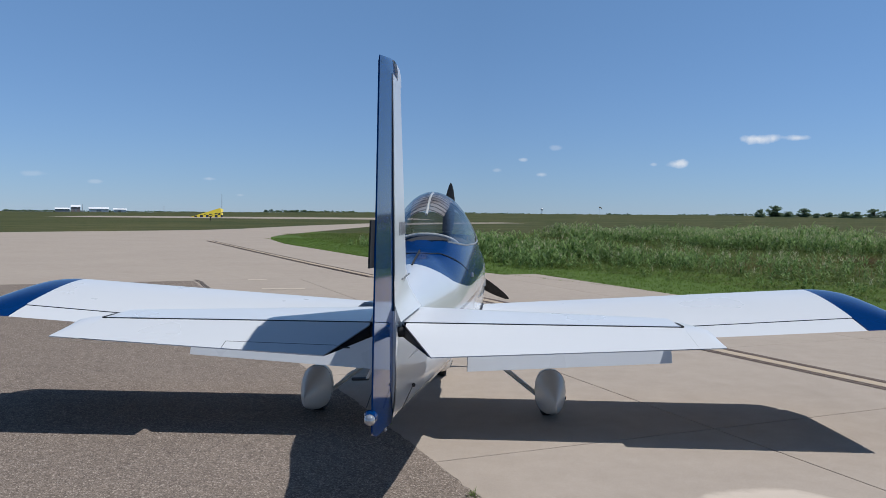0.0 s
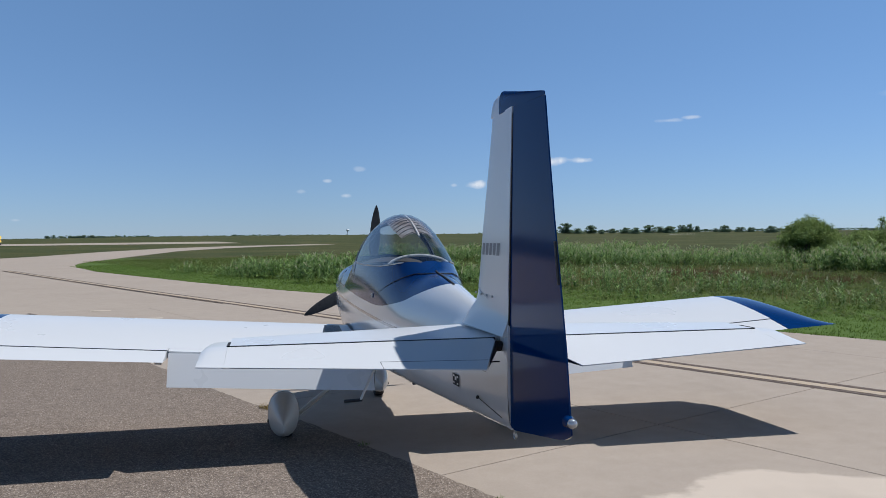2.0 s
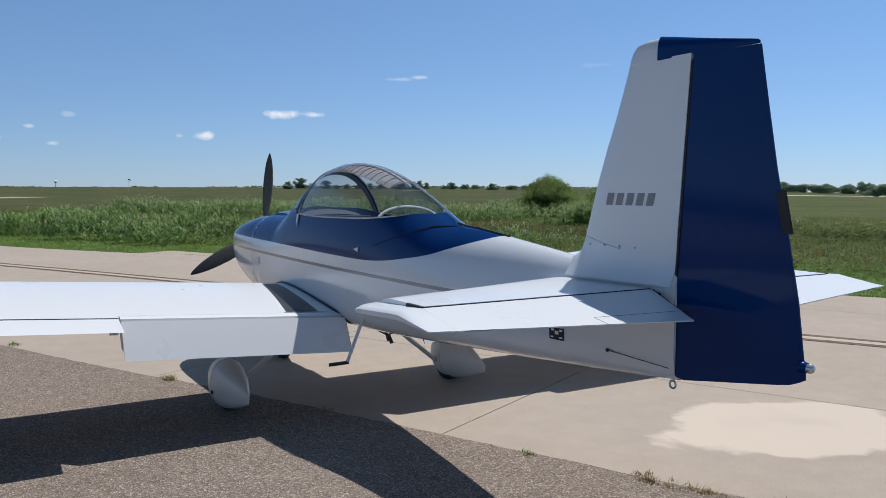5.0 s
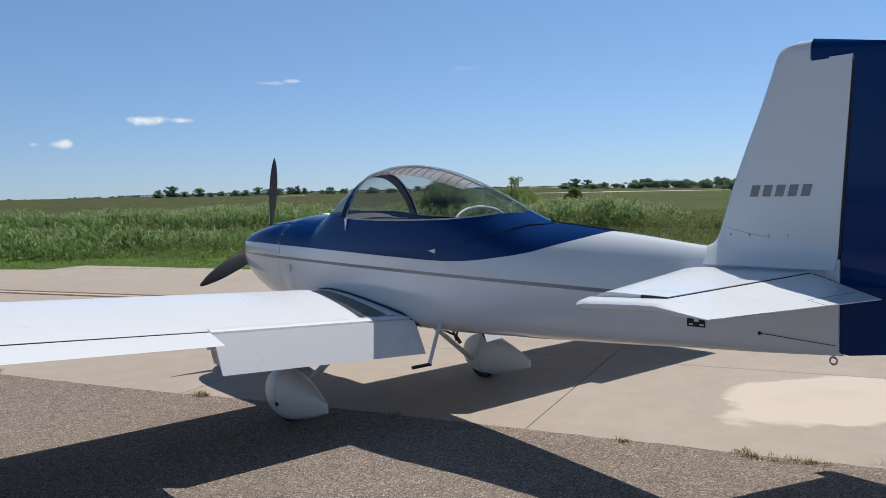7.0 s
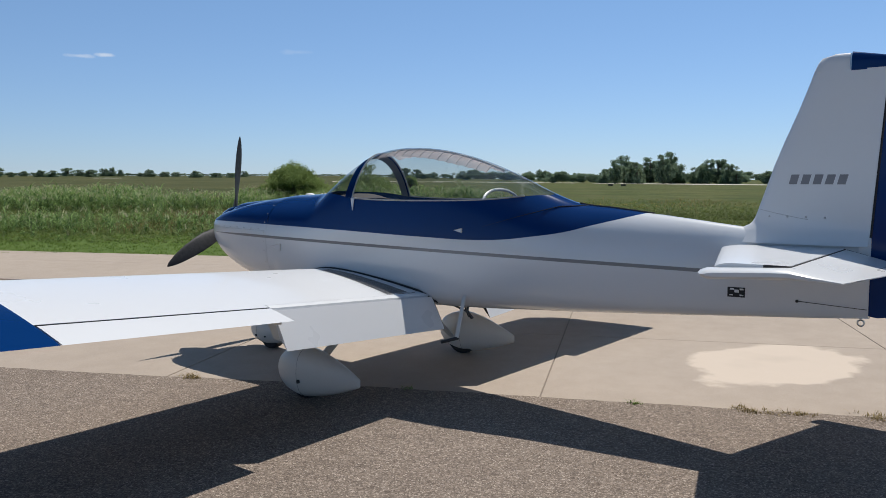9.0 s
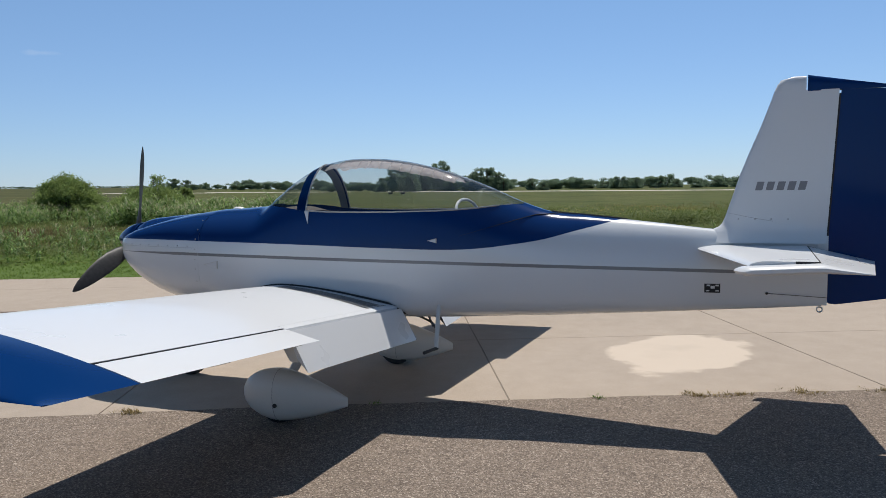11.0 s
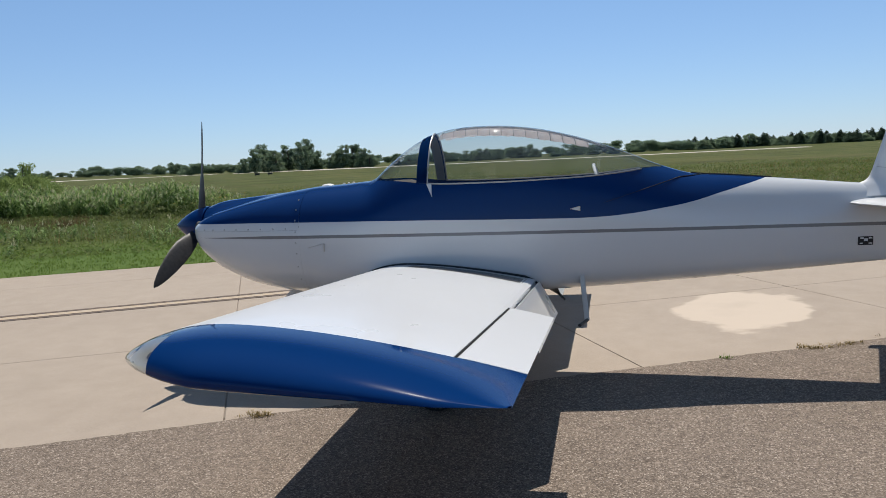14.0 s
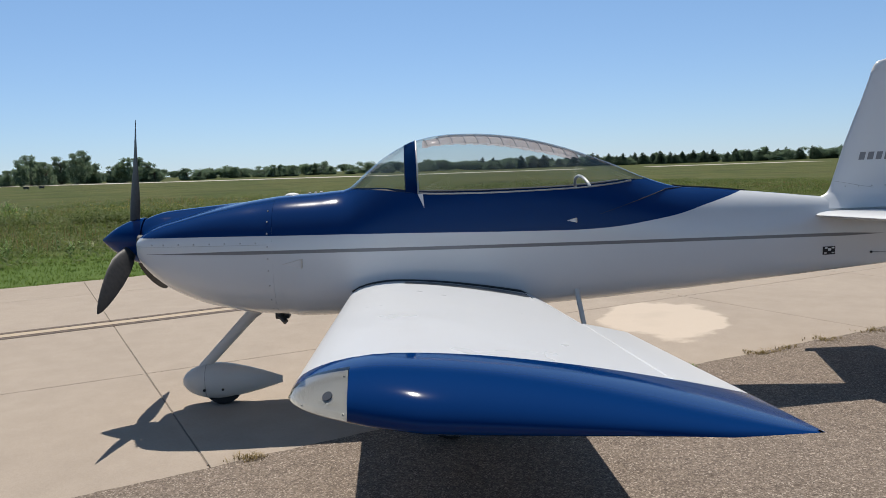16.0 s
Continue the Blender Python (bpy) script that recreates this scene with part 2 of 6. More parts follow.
def ground_material():
    m, n, l, b = material("field_grass", (0.076, 0.102, 0.025), 0.95, spec=0.1)
    v = world_place(n)
    huge, big, mid, fine = noise_of(n, l, v, 0.012, 5), noise_of(n, l, v, 0.09, 5, 0.6), noise_of(n, l, v, 1.4, 5, 0.7), noise_of(n, l, v, 16, 4)
    c = ramp(n, l, big, [(0.3, (0.042, 0.062, 0.016)), (0.55, (0.066, 0.080, 0.024)), (0.75, (0.108, 0.097, 0.037))])
    c = mix(n, l, 0.4, c, ramp(n, l, huge, [(0.35, (0.055, 0.081, 0.020)), (0.65, (0.115, 0.111, 0.043))]))
    c = mix(n, l, 0.35, c, ramp(n, l, mid, [(0.3, (0.034, 0.056, 0.012)), (0.7, (0.128, 0.136, 0.047))]))
    c = mix(n, l, 0.3, c, ramp(n, l, fine, [(0.3, (0.025, 0.047, 0.010)), (0.7, (0.136, 0.145, 0.051))]))
    # the unmown prairie to the north is browner
    s = n.new("ShaderNodeSeparateXYZ")
    l.new(v, s.inputs[0])
    north = ramp(n, l, calc(n, l, "DIVIDE", calc(n, l, "SUBTRACT", s.outputs["Y"], calc(n, l, "MULTIPLY", s.outputs["X"], 0.7)), 100), [(0.22, (0, 0, 0)), (0.5, (1, 1, 1))])
    c = mix(n, l, calc(n, l, "MULTIPLY", north, 0.75), c, mix(n, l, big, (0.034, 0.046, 0.016), (0.074, 0.064, 0.032)))
    # scattered dark weed patches and paler dry sweeps
    patch = noise_of(n, l, v, 0.28, 6, 0.75)
    c = mix(n, l, ramp(n, l, patch, [(0.40, (0.55, 0.55, 0.55)), (0.56, (0, 0, 0))]), c, (0.034, 0.054, 0.014))
    c = mix(n, l, ramp(n, l, noise_of(n, l, v, 0.035, 6, 0.7), [(0.44, (0, 0, 0)), (0.66, (0.6, 0.6, 0.6))]), c, (0.12, 0.105, 0.045))
    c = mix(n, l, ramp(n, l, noise_of(n, l, v, 0.06, 5, 0.7), [(0.36, (0.6, 0.6, 0.6)), (0.52, (0, 0, 0))]), c, (0.030, 0.046, 0.014))
    # the mown strip along the taxiway is a fresher green
    across = calc(n, l, "ADD", calc(n, l, "MULTIPLY", calc(n, l, "SUBTRACT", s.outputs["X"], 0.09), 0.905), calc(n, l, "MULTIPLY", calc(n, l, "SUBTRACT", s.outputs["Y"], 2.63), 0.425))
    mown = ramp(n, l, calc(n, l, "ADD", calc(n, l, "DIVIDE", across, 40), calc(n, l, "MULTIPLY_ADD", big, 0.12, -0.06)), [(0.36, (1, 1, 1)), (0.44, (0, 0, 0))])
    mown = calc(n, l, "MULTIPLY", mown, calc(n, l, "GREATER_THAN", s.outputs["X"], -22.0))
    c = mix(n, l, calc(n, l, "MULTIPLY", mown, 0.75), c, mix(n, l, mid, (0.066, 0.118, 0.024), (0.100, 0.160, 0.037)))
    l.new(c, b.inputs["Base Color"])
    bump(n, l, mid, 0.6, 0.15, b)
    return m


field_grass = ground_material()


def leafy(name, dark, light, spread=0.5, trans=0.35, gloss=0.6, spec=0.15):
    """Leaves and blades: each piece its own shade, some light shining through."""
    m, n, l, b = material(name, light, gloss, spec=spec)
    rnd = n.new("ShaderNodeNewGeometry").outputs["Random Per Island"]
    c = ramp(n, l, rnd, [(0.0, dark), (0.5 + spread / 2, light), (1.0, tuple(min(1, x * 1.35) for x in light))])
    l.new(c, b.inputs["Base Color"])
    tr = n.new("ShaderNodeBsdfTranslucent")
    l.new(c, tr.inputs["Color"])
    mx = n.new("ShaderNodeMixShader")
    mx.inputs[0].default_value = trans
    l.new(b.outputs[0], mx.inputs[1])
    l.new(tr.outputs[0], mx.inputs[2])
    l.new(mx.outputs[0], n["Material Output"].inputs["Surface"])
    return m


mown_mat = leafy("mown_blades", (0.10, 0.165, 0.033), (0.145, 0.212, 0.05), gloss=0.8, spec=0.05)
reed_mat = leafy("reed_blades", (0.055, 0.125, 0.026), (0.23, 0.33, 0.11), trans=0.42, gloss=0.46, spec=0.25)
weed_mat = leafy("weed_blades", (0.060, 0.098, 0.020), (0.13, 0.165, 0.046), trans=0.45)
drift_mat = leafy("drift_leaves", (0.06, 0.10, 0.024), (0.14, 0.175, 0.055), trans=0.45)
rust_mat = leafy("rust_weeds", (0.09, 0.068, 0.03), (0.165, 0.115, 0.055))
flower_mat = leafy("weed_flower_petals", (0.22, 0.19, 0.04), (0.32, 0.28, 0.07))
seed_mat = leafy("seed_heads", (0.30, 0.30, 0.16), (0.52, 0.50, 0.33))
dry_mat = leafy("dry_blades", (0.15, 0.11, 0.045), (0.29, 0.22, 0.10))
bush_mat = leafy("bush_leaves", (0.145, 0.21, 0.06), (0.28, 0.355, 0.13), trans=0.55, gloss=0.7, spec=0.08)
# far trees: distance haze is put into the leaf colour, paler and bluer
hazed_tree_mat = leafy("hazed_tree_leaves", (0.13, 0.195, 0.125), (0.24, 0.315, 0.21), trans=0.5, gloss=0.8, spec=0.05)
cedar_mat = leafy("cedar_leaves", (0.05, 0.085, 0.055), (0.10, 0.145, 0.095), trans=0.45, gloss=0.8, spec=0.05)
bark = material("bark", (0.12, 0.095, 0.07), 0.9)[0]


# ---- helpers for meshes ----
def thing(name, label, category, group="", kind="", place=(0, 0, 0)):
    e = new(name)
    e.location = place
    return tagged(e, label, category, group, kind)


def as_object(name, me, mat, parent=None, label=""):
    ob = new(name, me)
    for one in mat if isinstance(mat, (list, tuple)) else [mat]:
        me.materials.append(one)
    if parent is not None:
        ob.parent = parent
        if parent.type == "EMPTY":
            ob.matrix_parent_inverse = Matrix.Translation(-Vector(parent.location))
    if label:
        ob["label"] = label
    return ob


def part(name, bm, mat, parent=None, label="", smooth=True, sharp=40):
    """Links a bmesh as one mesh object under its thing or part. Meshes are in world metres."""
    bmesh.ops.recalc_face_normals(bm, faces=bm.faces)
    if smooth:
        for f in bm.faces:
            f.smooth = True
        for e in bm.edges:
            if len(e.link_faces) == 2 and e.calc_face_angle(0) > radians(sharp):
                e.smooth = False
    me = bpy.data.meshes.new(name)
    bm.to_mesh(me)
    bm.free()
    return as_object(name, me, mat, parent, label)


def loft(rings, closed=True, caps=True, bm=None):
    """A skin over rings of equally many points."""
    bm = bm or bmesh.new()
    vs = [[bm.verts.new(p) for p in r] for r in rings]
    k = len(rings[0])
    for a, b in zip(vs, vs[1:]):
        for i in range(k if closed else k - 1):
            j = (i + 1) % k
            bm.faces.new((a[i], a[j], b[j], b[i]))
    if caps and closed:
        bm.faces.new(vs[0][::-1])
        bm.faces.new(vs[-1])
    return bm


def box(bm, lo, hi, bevel=0.0):
    lo, hi = Vector(lo), Vector(hi)
    r = bmesh.ops.create_cube(bm, size=1.0, matrix=Matrix.LocRotScale((lo + hi) / 2, None, hi - lo))
    if bevel:
        edges = list({e for v in r["verts"] for e in v.link_edges})
        bmesh.ops.bevel(bm, geom=edges, offset=bevel, segments=2, affect="EDGES", profile=0.5)
    return bm


def tube(bm, points, radii, sides=10, flat=1.0, way=None):
    """A round bar along points; flat squeezes it across `way`."""
    pts = [Vector(p) for p in points]
    if isinstance(radii, (int, float)):
        radii = [radii] * len(pts)
    rings = []
    for i, p in enumerate(pts):
        d = (pts[min(i + 1, len(pts) - 1)] - pts[max(i - 1, 0)]).normalized()
        a = Vector(way) if way else (Vector((0, 0, 1)) if abs(d.z) < 0.9 else Vector((1, 0, 0)))
        s = d.cross(a).normalized()
        u = s.cross(d).normalized()
        rings.append([p + radii[i] * (math.cos(q) * s * flat + math.sin(q) * u) for q in [2 * math.pi * k / sides for k in range(sides)]])
    return loft(rings, bm=bm)


def interp(table, x):
    """Smooth interpolation in a table of (x, value...) rows."""
    xs = np.array([r[0] for r in table], float)
    out = []
    for k in range(1, len(table[0])):
        ys = np.array([r[k] for r in table], float)
        d = np.gradient(ys, xs)
        i = int(np.clip(np.searchsorted(xs, x) - 1, 0, len(xs) - 2))
        h = xs[i + 1] - xs[i]
        s = min(max((x - xs[i]) / h, 0.0), 1.0)
        out.append(float((2 * s**3 - 3 * s**2 + 1) * ys[i] + (s**3 - 2 * s**2 + s) * h * d[i] + (-2 * s**3 + 3 * s**2) * ys[i + 1] + (s**3 - s**2) * h * d[i + 1]))
    return out if len(out) > 1 else out[0]


def soup(name, verts, faces, mat, label="", category="", kind="stuff", parent=None, indices=None):
    """One mesh from arrays, for what nobody counts."""
    me = bpy.data.meshes.new(name)
    me.from_pydata(verts.tolist() if hasattr(verts, "tolist") else verts, [], faces.tolist() if hasattr(faces, "tolist") else faces)
    ob = as_object(name, me, mat, parent)
    if indices is not None:
        me.polygons.foreach_set("material_index", np.asarray(indices, np.int32))
    return tagged(ob, label, category, "", kind)


# ---- ground and pavement ----
O = Vector((0.09, 2.63))
EV, EU = Vector((-0.425, 0.905)).normalized(), Vector((0.905, 0.425)).normalized()


def uv(u, v):
    """A place on the taxiway: u metres across from the asphalt's edge, v metres along it."""
    p = O + EU * u + EV * v
    return p.x, p.y


def flat_sheet(name, outline, z, mat, label, category, depth=0.0):
    bm = bmesh.new()
    vs = [bm.verts.new((x, y, z)) for x, y in outline]
    for tri in geometry.tessellate_polygon([[Vector((x, y, 0)) for x, y in outline]]):
        f = bm.faces.new([vs[i] for i in tri])
        f.normal_update()
        if f.normal.z < 0:
            f.normal_flip()
    low = [bm.verts.new((x, y, z - depth)) for x, y in outline]
    for k in range(len(vs)):
        j = (k + 1) % len(vs)
        bm.faces.new((vs[k], vs[j], low[j], low[k]))
    return tagged(part(name, bm, mat, smooth=False), label, category, "", "structure")


# the field is level by the ramp and swells gently a few hundred metres off to the north and north-east
SWELL = ((-180, 0), (-60, 0), (-31, 0.12), (-8, 0.52), (8, 0.55), (18, 0.6), (46, 0.6), (54, 0.3), (62, 0), (180, 0))


def terrain(x, y):
    t = min(max(0.0, math.hypot(x, y) - 215), 500)
    rise = np.interp(math.degrees(math.atan2(x, y)), [p[0] for p in SWELL], [p[1] for p in SWELL])
    return -0.05 + float(math.tan(radians(rise))) * t * t / (t + 60)


bm = bmesh.new()
rs = [0, 30, 80, 140, 200, 240, 290, 360, 450, 560, 715, 1200, 2600, 4500]
prev = None
for r in rs:
    ring = [bm.verts.new((r * math.cos(a), r * math.sin(a), terrain(r * math.cos(a), r * math.sin(a)))) for a in [2 * math.pi * k / 96 for k in range(96)]] if r else [bm.verts.new((0, 0, -0.05))]
    if prev is not None:
        for k in range(96):
            j = (k + 1) % 96
            bm.faces.new((prev[0], ring[k], ring[j]) if len(prev) == 1 else (prev[k], ring[k], ring[j], prev[j]))
    prev = ring
tagged(part("ground", bm, field_grass), "flat open prairie grass field reaching the horizon", "field", "", "structure")

GRASS_EDGE = [uv(u, v) for u, v in ((13.5, -64), (10.2, -8), (9.7, 1), (9.4, 5), (9.4, 8.5), (9.2, 11.3), (8.75, 13.5), (8.2, 16.5), (7.85, 19), (7.3, 26), (6.9, 40), (7.6, 48))]
GRASS_EDGE += [(-14.9, 54.8), (-15.6, 60), (-15.7, 75), (-15.5, 115), (-11, 145), (-3.5, 170), (12, 200)]
FAR_EDGE = [(6, 214), (-12, 184), (-22, 150), (-25.5, 112), (-26, 85), (-27.5, 74.5), (-32.4, 66.6), (-37.7, 58.5), (-64, 24), (-80, -50)]
flat_sheet("pavement", GRASS_EDGE + FAR_EDGE, -0.012, concrete, "pale tan concrete apron and taxiway branching away", "pavement", 0.06)

# the asphalt ramp with its ragged edge along the slabs
rng = random.Random(5)
edge = []
v = -26.0
while v < 15.4:
    base = uv(0, v)
    w = min(max((v - 1.2) / 3.2, 0.0), 1.0)
    pull = -0.11 * w * w * (3 - 2 * w) - (0.0 if v < 8 else 0.010 * (v - 8) ** 1.2)
    off = pull + 0.018 * noise.noise((v * 1.7, 3, 0)) + 0.012 * noise.noise((v * 9, 7, 0)) + rng.uniform(-0.004, 0.004)
    edge.append(uv(off, v))
    v += 0.06
bm = bmesh.new()
rows = []
for x, y in edge:
    p = Vector((x, y)) - EU * 80
    rows.append([bm.verts.new((x, y, -0.03)), bm.verts.new((x, y, 0.006)), bm.verts.new((p.x, p.y, 0.006))])
for a, b in zip(rows, rows[1:]):
    bm.faces.new((a[0], b[0], b[1], a[1]))
    bm.faces.new((a[1], b[1], b[2], a[2]))
tagged(part("asphalt_ramp", bm, asphalt, smooth=False), "weathered brownish grey asphalt ramp with coarse aggregate", "pavement", "", "structure")

# yellow guide line with black borders, worn
def line_material(name, color, worn):
    m, n, l, b = material(name, color, 0.75)
    p = world_place(n)
    k = ramp(n, l, noise_of(n, l, p, 14, 5, 0.7), [(0.42, (0, 0, 0)), (0.62, (1, 1, 1))])
    l.new(mix(n, l, calc(n, l, "MULTIPLY", k, worn), color, (0.36, 0.3, 0.24)), b.inputs["Base Color"])
    return m


yellow_line = line_material("worn_yellow", (0.42, 0.325, 0.22), 0.75)
black_line = line_material("worn_black", (0.075, 0.046, 0.032), 0.2)
pale_line = line_material("pale_filler", (0.5, 0.42, 0.33), 0.4)


def strip(name, points, width, z, mat, label, category="marking", shift=0.0):
    bm = bmesh.new()
    rows = []
    for i, p in enumerate(points):
        a, b = Vector(points[max(i - 1, 0)]), Vector(points[min(i + 1, len(points) - 1)])
        d = (b - a).normalized()
        s = Vector((d.y, -d.x))
        q = Vector(p) + s * shift
        rows.append([bm.verts.new((*(q - s * width / 2), z)), bm.verts.new((*(q + s * width / 2), z))])
    for a, b in zip(rows, rows[1:]):
        bm.faces.new((a[0], a[1], b[1], b[0]))
    for f in bm.faces:
        f.normal_update()
        if f.normal.z < 0:
            f.normal_flip()
    return tagged(part(name, bm, mat, smooth=False), label, category, "", "structure")


GUIDE = [(22.8, -28.5), (5.45, 3.75), (3.4, 7.55), (0.85, 12.45), (-1.05, 16.1), (-5.1, 23.6), (-10.1, 33.2), (-16.0, 44.7)]
strip("taxi_line_border", GUIDE, 0.10, 0.008, black_line, "black border of the taxiway guide line", shift=0.155)
strip("taxi_line_border", GUIDE, 0.10, 0.008, black_line, "black border of the taxiway guide line", shift=-0.155)
strip("taxi_line", GUIDE, 0.17, 0.0075, yellow_line, "worn pale yellow taxiway guide line")
for a, b in (((-5.43, 16.96), (-4.98, 17.04)), ((-4.44, 14.65), (-3.5, 14.8))):
    strip("painted_dash", [a, b], 0.25, 0.008, pale_line, "short pale worn paint dash on the apron")
# distant runway and road


def far_strip(points, width, mat, label):
    """A broad band lying on the swelling field."""
    line = []
    for a, b in zip(points, points[1:]):
        line += [Vector(a).lerp(Vector(b), k / 8) for k in range(8)]
    line.append(Vector(points[-1]))
    bm = bmesh.new()
    rows = []
    for i, p in enumerate(line):
        d = (line[min(i + 1, len(line) - 1)] - line[max(i - 1, 0)]).normalized()
        across = [p + Vector((d.y, -d.x)) * width * (k / 4 - 0.5) for k in range(5)]
        rows.append([bm.verts.new((q.x, q.y, terrain(q.x, q.y) + 0.04)) for q in across])
    for a, b in zip(rows, rows[1:]):
        for k in range(4):
            f = bm.faces.new((a[k], a[k + 1], b[k + 1], b[k]))
            f.normal_update()
            if f.normal.z < 0:
                f.normal_flip()
    return tagged(part("runway", bm, mat, smooth=False), label, "runway", "", "structure")


far_strip([(-140, 262), (-20, 290)], 55, concrete, "far pale runway strip in the grass")
runway_mat = line_material("runway_concrete", (0.50, 0.46, 0.40), 0.35)
for w_, run in ((18, [(206, -300), (208, -128)]), (22, [(209, -112), (212, -66)]), (24, [(213, -48), (222, 17), (258, 90), (312, 168), (262, 212)])):
    far_strip(run, w_, runway_mat, "far pale concrete runway across the field")

for b0, b1, far in ((27.6, 29.4, 470), (43.5, 51.5, 325)):
    arc_ = [b0 + (b1 - b0) * k / 4 for k in range(5)]
    far_strip([(far * math.sin(radians(b)), far * math.cos(radians(b))) for b in arc_], 16, runway_mat, "thin pale far road across the swelling field")

# ---- the aeroplane: nose towards +y, keel over x = 0 ----
plane = thing("airplane", "small white and blue two-seat low-wing airplane parked with lowered flaps", "airplane")

# bottom, width, deck or canopy top, height of greatest width
BODY = [  # y, bottom, half width, top, widest
    (0.46, 0.845, 0.045, 1.29, 1.08), (0.80, 0.815, 0.078, 1.31, 1.06), (1.14, 0.79, 0.115, 1.335, 1.05), (1.50, 0.762, 0.158, 1.375, 1.04),
    (2.00, 0.727, 0.220, 1.428, 1.06), (2.30, 0.705, 0.258, 1.462, 1.08), (2.45, 0.697, 0.275, 1.512, 1.10), (2.76, 0.676, 0.308, 1.645, 1.12),
    (3.05, 0.660, 0.335, 1.752, 1.13), (3.45, 0.645, 0.368, 1.848, 1.13), (3.75, 0.636, 0.388, 1.872, 1.13), (3.95, 0.634, 0.400, 1.866, 1.13),
    (4.15, 0.635, 0.410, 1.822, 1.13), (4.34, 0.636, 0.418, 1.725, 1.13), (4.50, 0.638, 0.424, 1.600, 1.13), (4.60, 0.640, 0.428, 1.515, 1.13),
    (4.72, 0.642, 0.432, 1.498, 1.13), (5.10, 0.655, 0.440, 1.475, 1.12), (5.43, 0.705, 0.437, 1.438, 1.11), (5.67, 0.785, 0.424, 1.412, 1.12),
    (5.86, 0.895, 0.394, 1.383, 1.14), (5.96, 0.99, 0.350, 1.350, 1.16), (6.005, 1.045, 0.305, 1.318, 1.175)]
GLASS_EDGE = [(2.40, 1.512), (2.50, 1.512), (2.60, 1.506), (2.74, 1.49), (2.94, 1.474), (3.32, 1.463), (3.70, 1.460), (4.14, 1.474), (4.38, 1.502), (4.62, 1.512)]


def half_width_at(y, z):
    zb, hw, zt, zw = interp(BODY, y)
    if z >= zw:
        n = 2.0 + 0.4 * min(max((y - 4.3) / 0.75, 0), 1) + 2.0 * min(max((y - 5.2) / 0.5, 0), 1)
        k = min(max((z - zw) / (zt - zw), 0), 1)
        return hw * (1 - k**n) ** (1 / n)
    k = min(max((zw - z) / (zw - zb), 0), 1)
    n = 3.6 if y < 5.0 else 2.9
    return hw * (1 - k**n) ** (1 / n)


def split_at(y):
    zt = interp(BODY, y)[2]
    return min(interp(GLASS_EDGE, min(max(y, 2.4), 4.62)), zt - 0.012)


def arc(y, z0, z1, count):
    """Points on the left-hand side of the section from z0 up to z1, denser at the ends."""
    out = []
    for k in range(count):
        s = k / (count - 1)
        z = z0 + (z1 - z0) * (0.5 - 0.5 * math.cos(math.pi * s))
        out.append((half_width_at(y, z), z))
    return out


def ring_low(y, count=15):
    zb, zt = interp(BODY, y)[0], interp(BODY, y)[2]
    side = arc(y, zb, split_at(y), count)
    return [Vector((-x, y, z)) for x, z in side[::-1]] + [Vector((x, y, z)) for x, z in side[1:]]


def ring_high(y, count=11, shrink=0.0, z_from=None):
    zt = interp(BODY, y)[2]
    z0 = split_at(y) if z_from is None else z_from
    side = arc(y, z0, zt - 1e-4, count)
    k = 1 - shrink
    return [Vector((-x * k, y, z - shrink * (z - z0))) for x, z in side] + [Vector((x * k, y, z - shrink * (z - z0))) for x, z in side[::-1][1:]]


def stations(a, b, step):
    n = max(2, round((b - a) / step) + 1)
    return [a + (b - a) * k / (n - 1) for k in range(n)]


def whole_ring(y):
    low, high = ring_low(y), ring_high(y)
    return low + high[::-1][1:-1]


FIREWALL, CABIN_AFT, CABIN_FRONT = 5.095, 2.47, 4.59
# tail cone, cabin sides, scuttle
bm = loft([whole_ring(y) for y in stations(0.46, CABIN_AFT, 0.07)], caps=False)
loft([ring_low(y) for y in stations(CABIN_AFT, CABIN_FRONT, 0.04)], closed=False, bm=bm)
loft([whole_ring(y) for y in stations(CABIN_FRONT, FIREWALL, 0.045)], caps=False, bm=bm)
bmesh.ops.remove_doubles(bm, verts=bm.verts, dist=0.0015)
fuselage = part("fuselage", bm, livery, plane, "white sheet-metal fuselage with a blue back and grey pinstripe")

# cowling: two round cheeks over the air inlets and a raised spine to the spinner
SPINE = [(5.0, 1.470), (5.25, 1.455), (5.43, 1.437), (5.543, 1.427), (5.76, 1.408), (5.91, 1.390), (6.03, 1.350)]
CHEEK = [(5.0, 1.480), (5.25, 1.452), (5.40, 1.430), (5.54, 1.402), (5.74, 1.352), (5.85, 1.324), (5.95, 1.281), (5.98, 1.262), (6.005, 1.240)]


def cowl_ring(y):
    zb, hw, zt, zw = interp(BODY, y)
    n = 2.4 + 1.3 * min(max((y - 5.2) / 0.5, 0), 1)
    k = min(max((y - FIREWALL) / 0.3, 0), 1)
    cheek, spine = zt + (interp(CHEEK, y) - zt) * k, zt - 0.05 + (interp(SPINE, y) - zt + 0.05) * k
    low = arc(y, zb, zw, 13)
    ring = [Vector((-x, y, z)) for x, z in low[::-1]] + [Vector((x, y, z)) for x, z in low[1:]]
    top = []
    for j in range(1, 40):
        x = hw * math.cos(math.pi * j / 40)
        a = zw + (cheek - zw) * (1 - (abs(x) / hw) ** n) ** (1 / n)
        w = 0.55 * hw
        b = zw + (spine - zw) * math.sqrt(max(0.0, 1 - (x / w) ** 2)) if abs(x) < w else zw
        top.append(Vector((x, y, 0.5 * (a + b + math.hypot(a - b, 0.006)) - 0.0005 if b > zw else a)))
    return ring + top


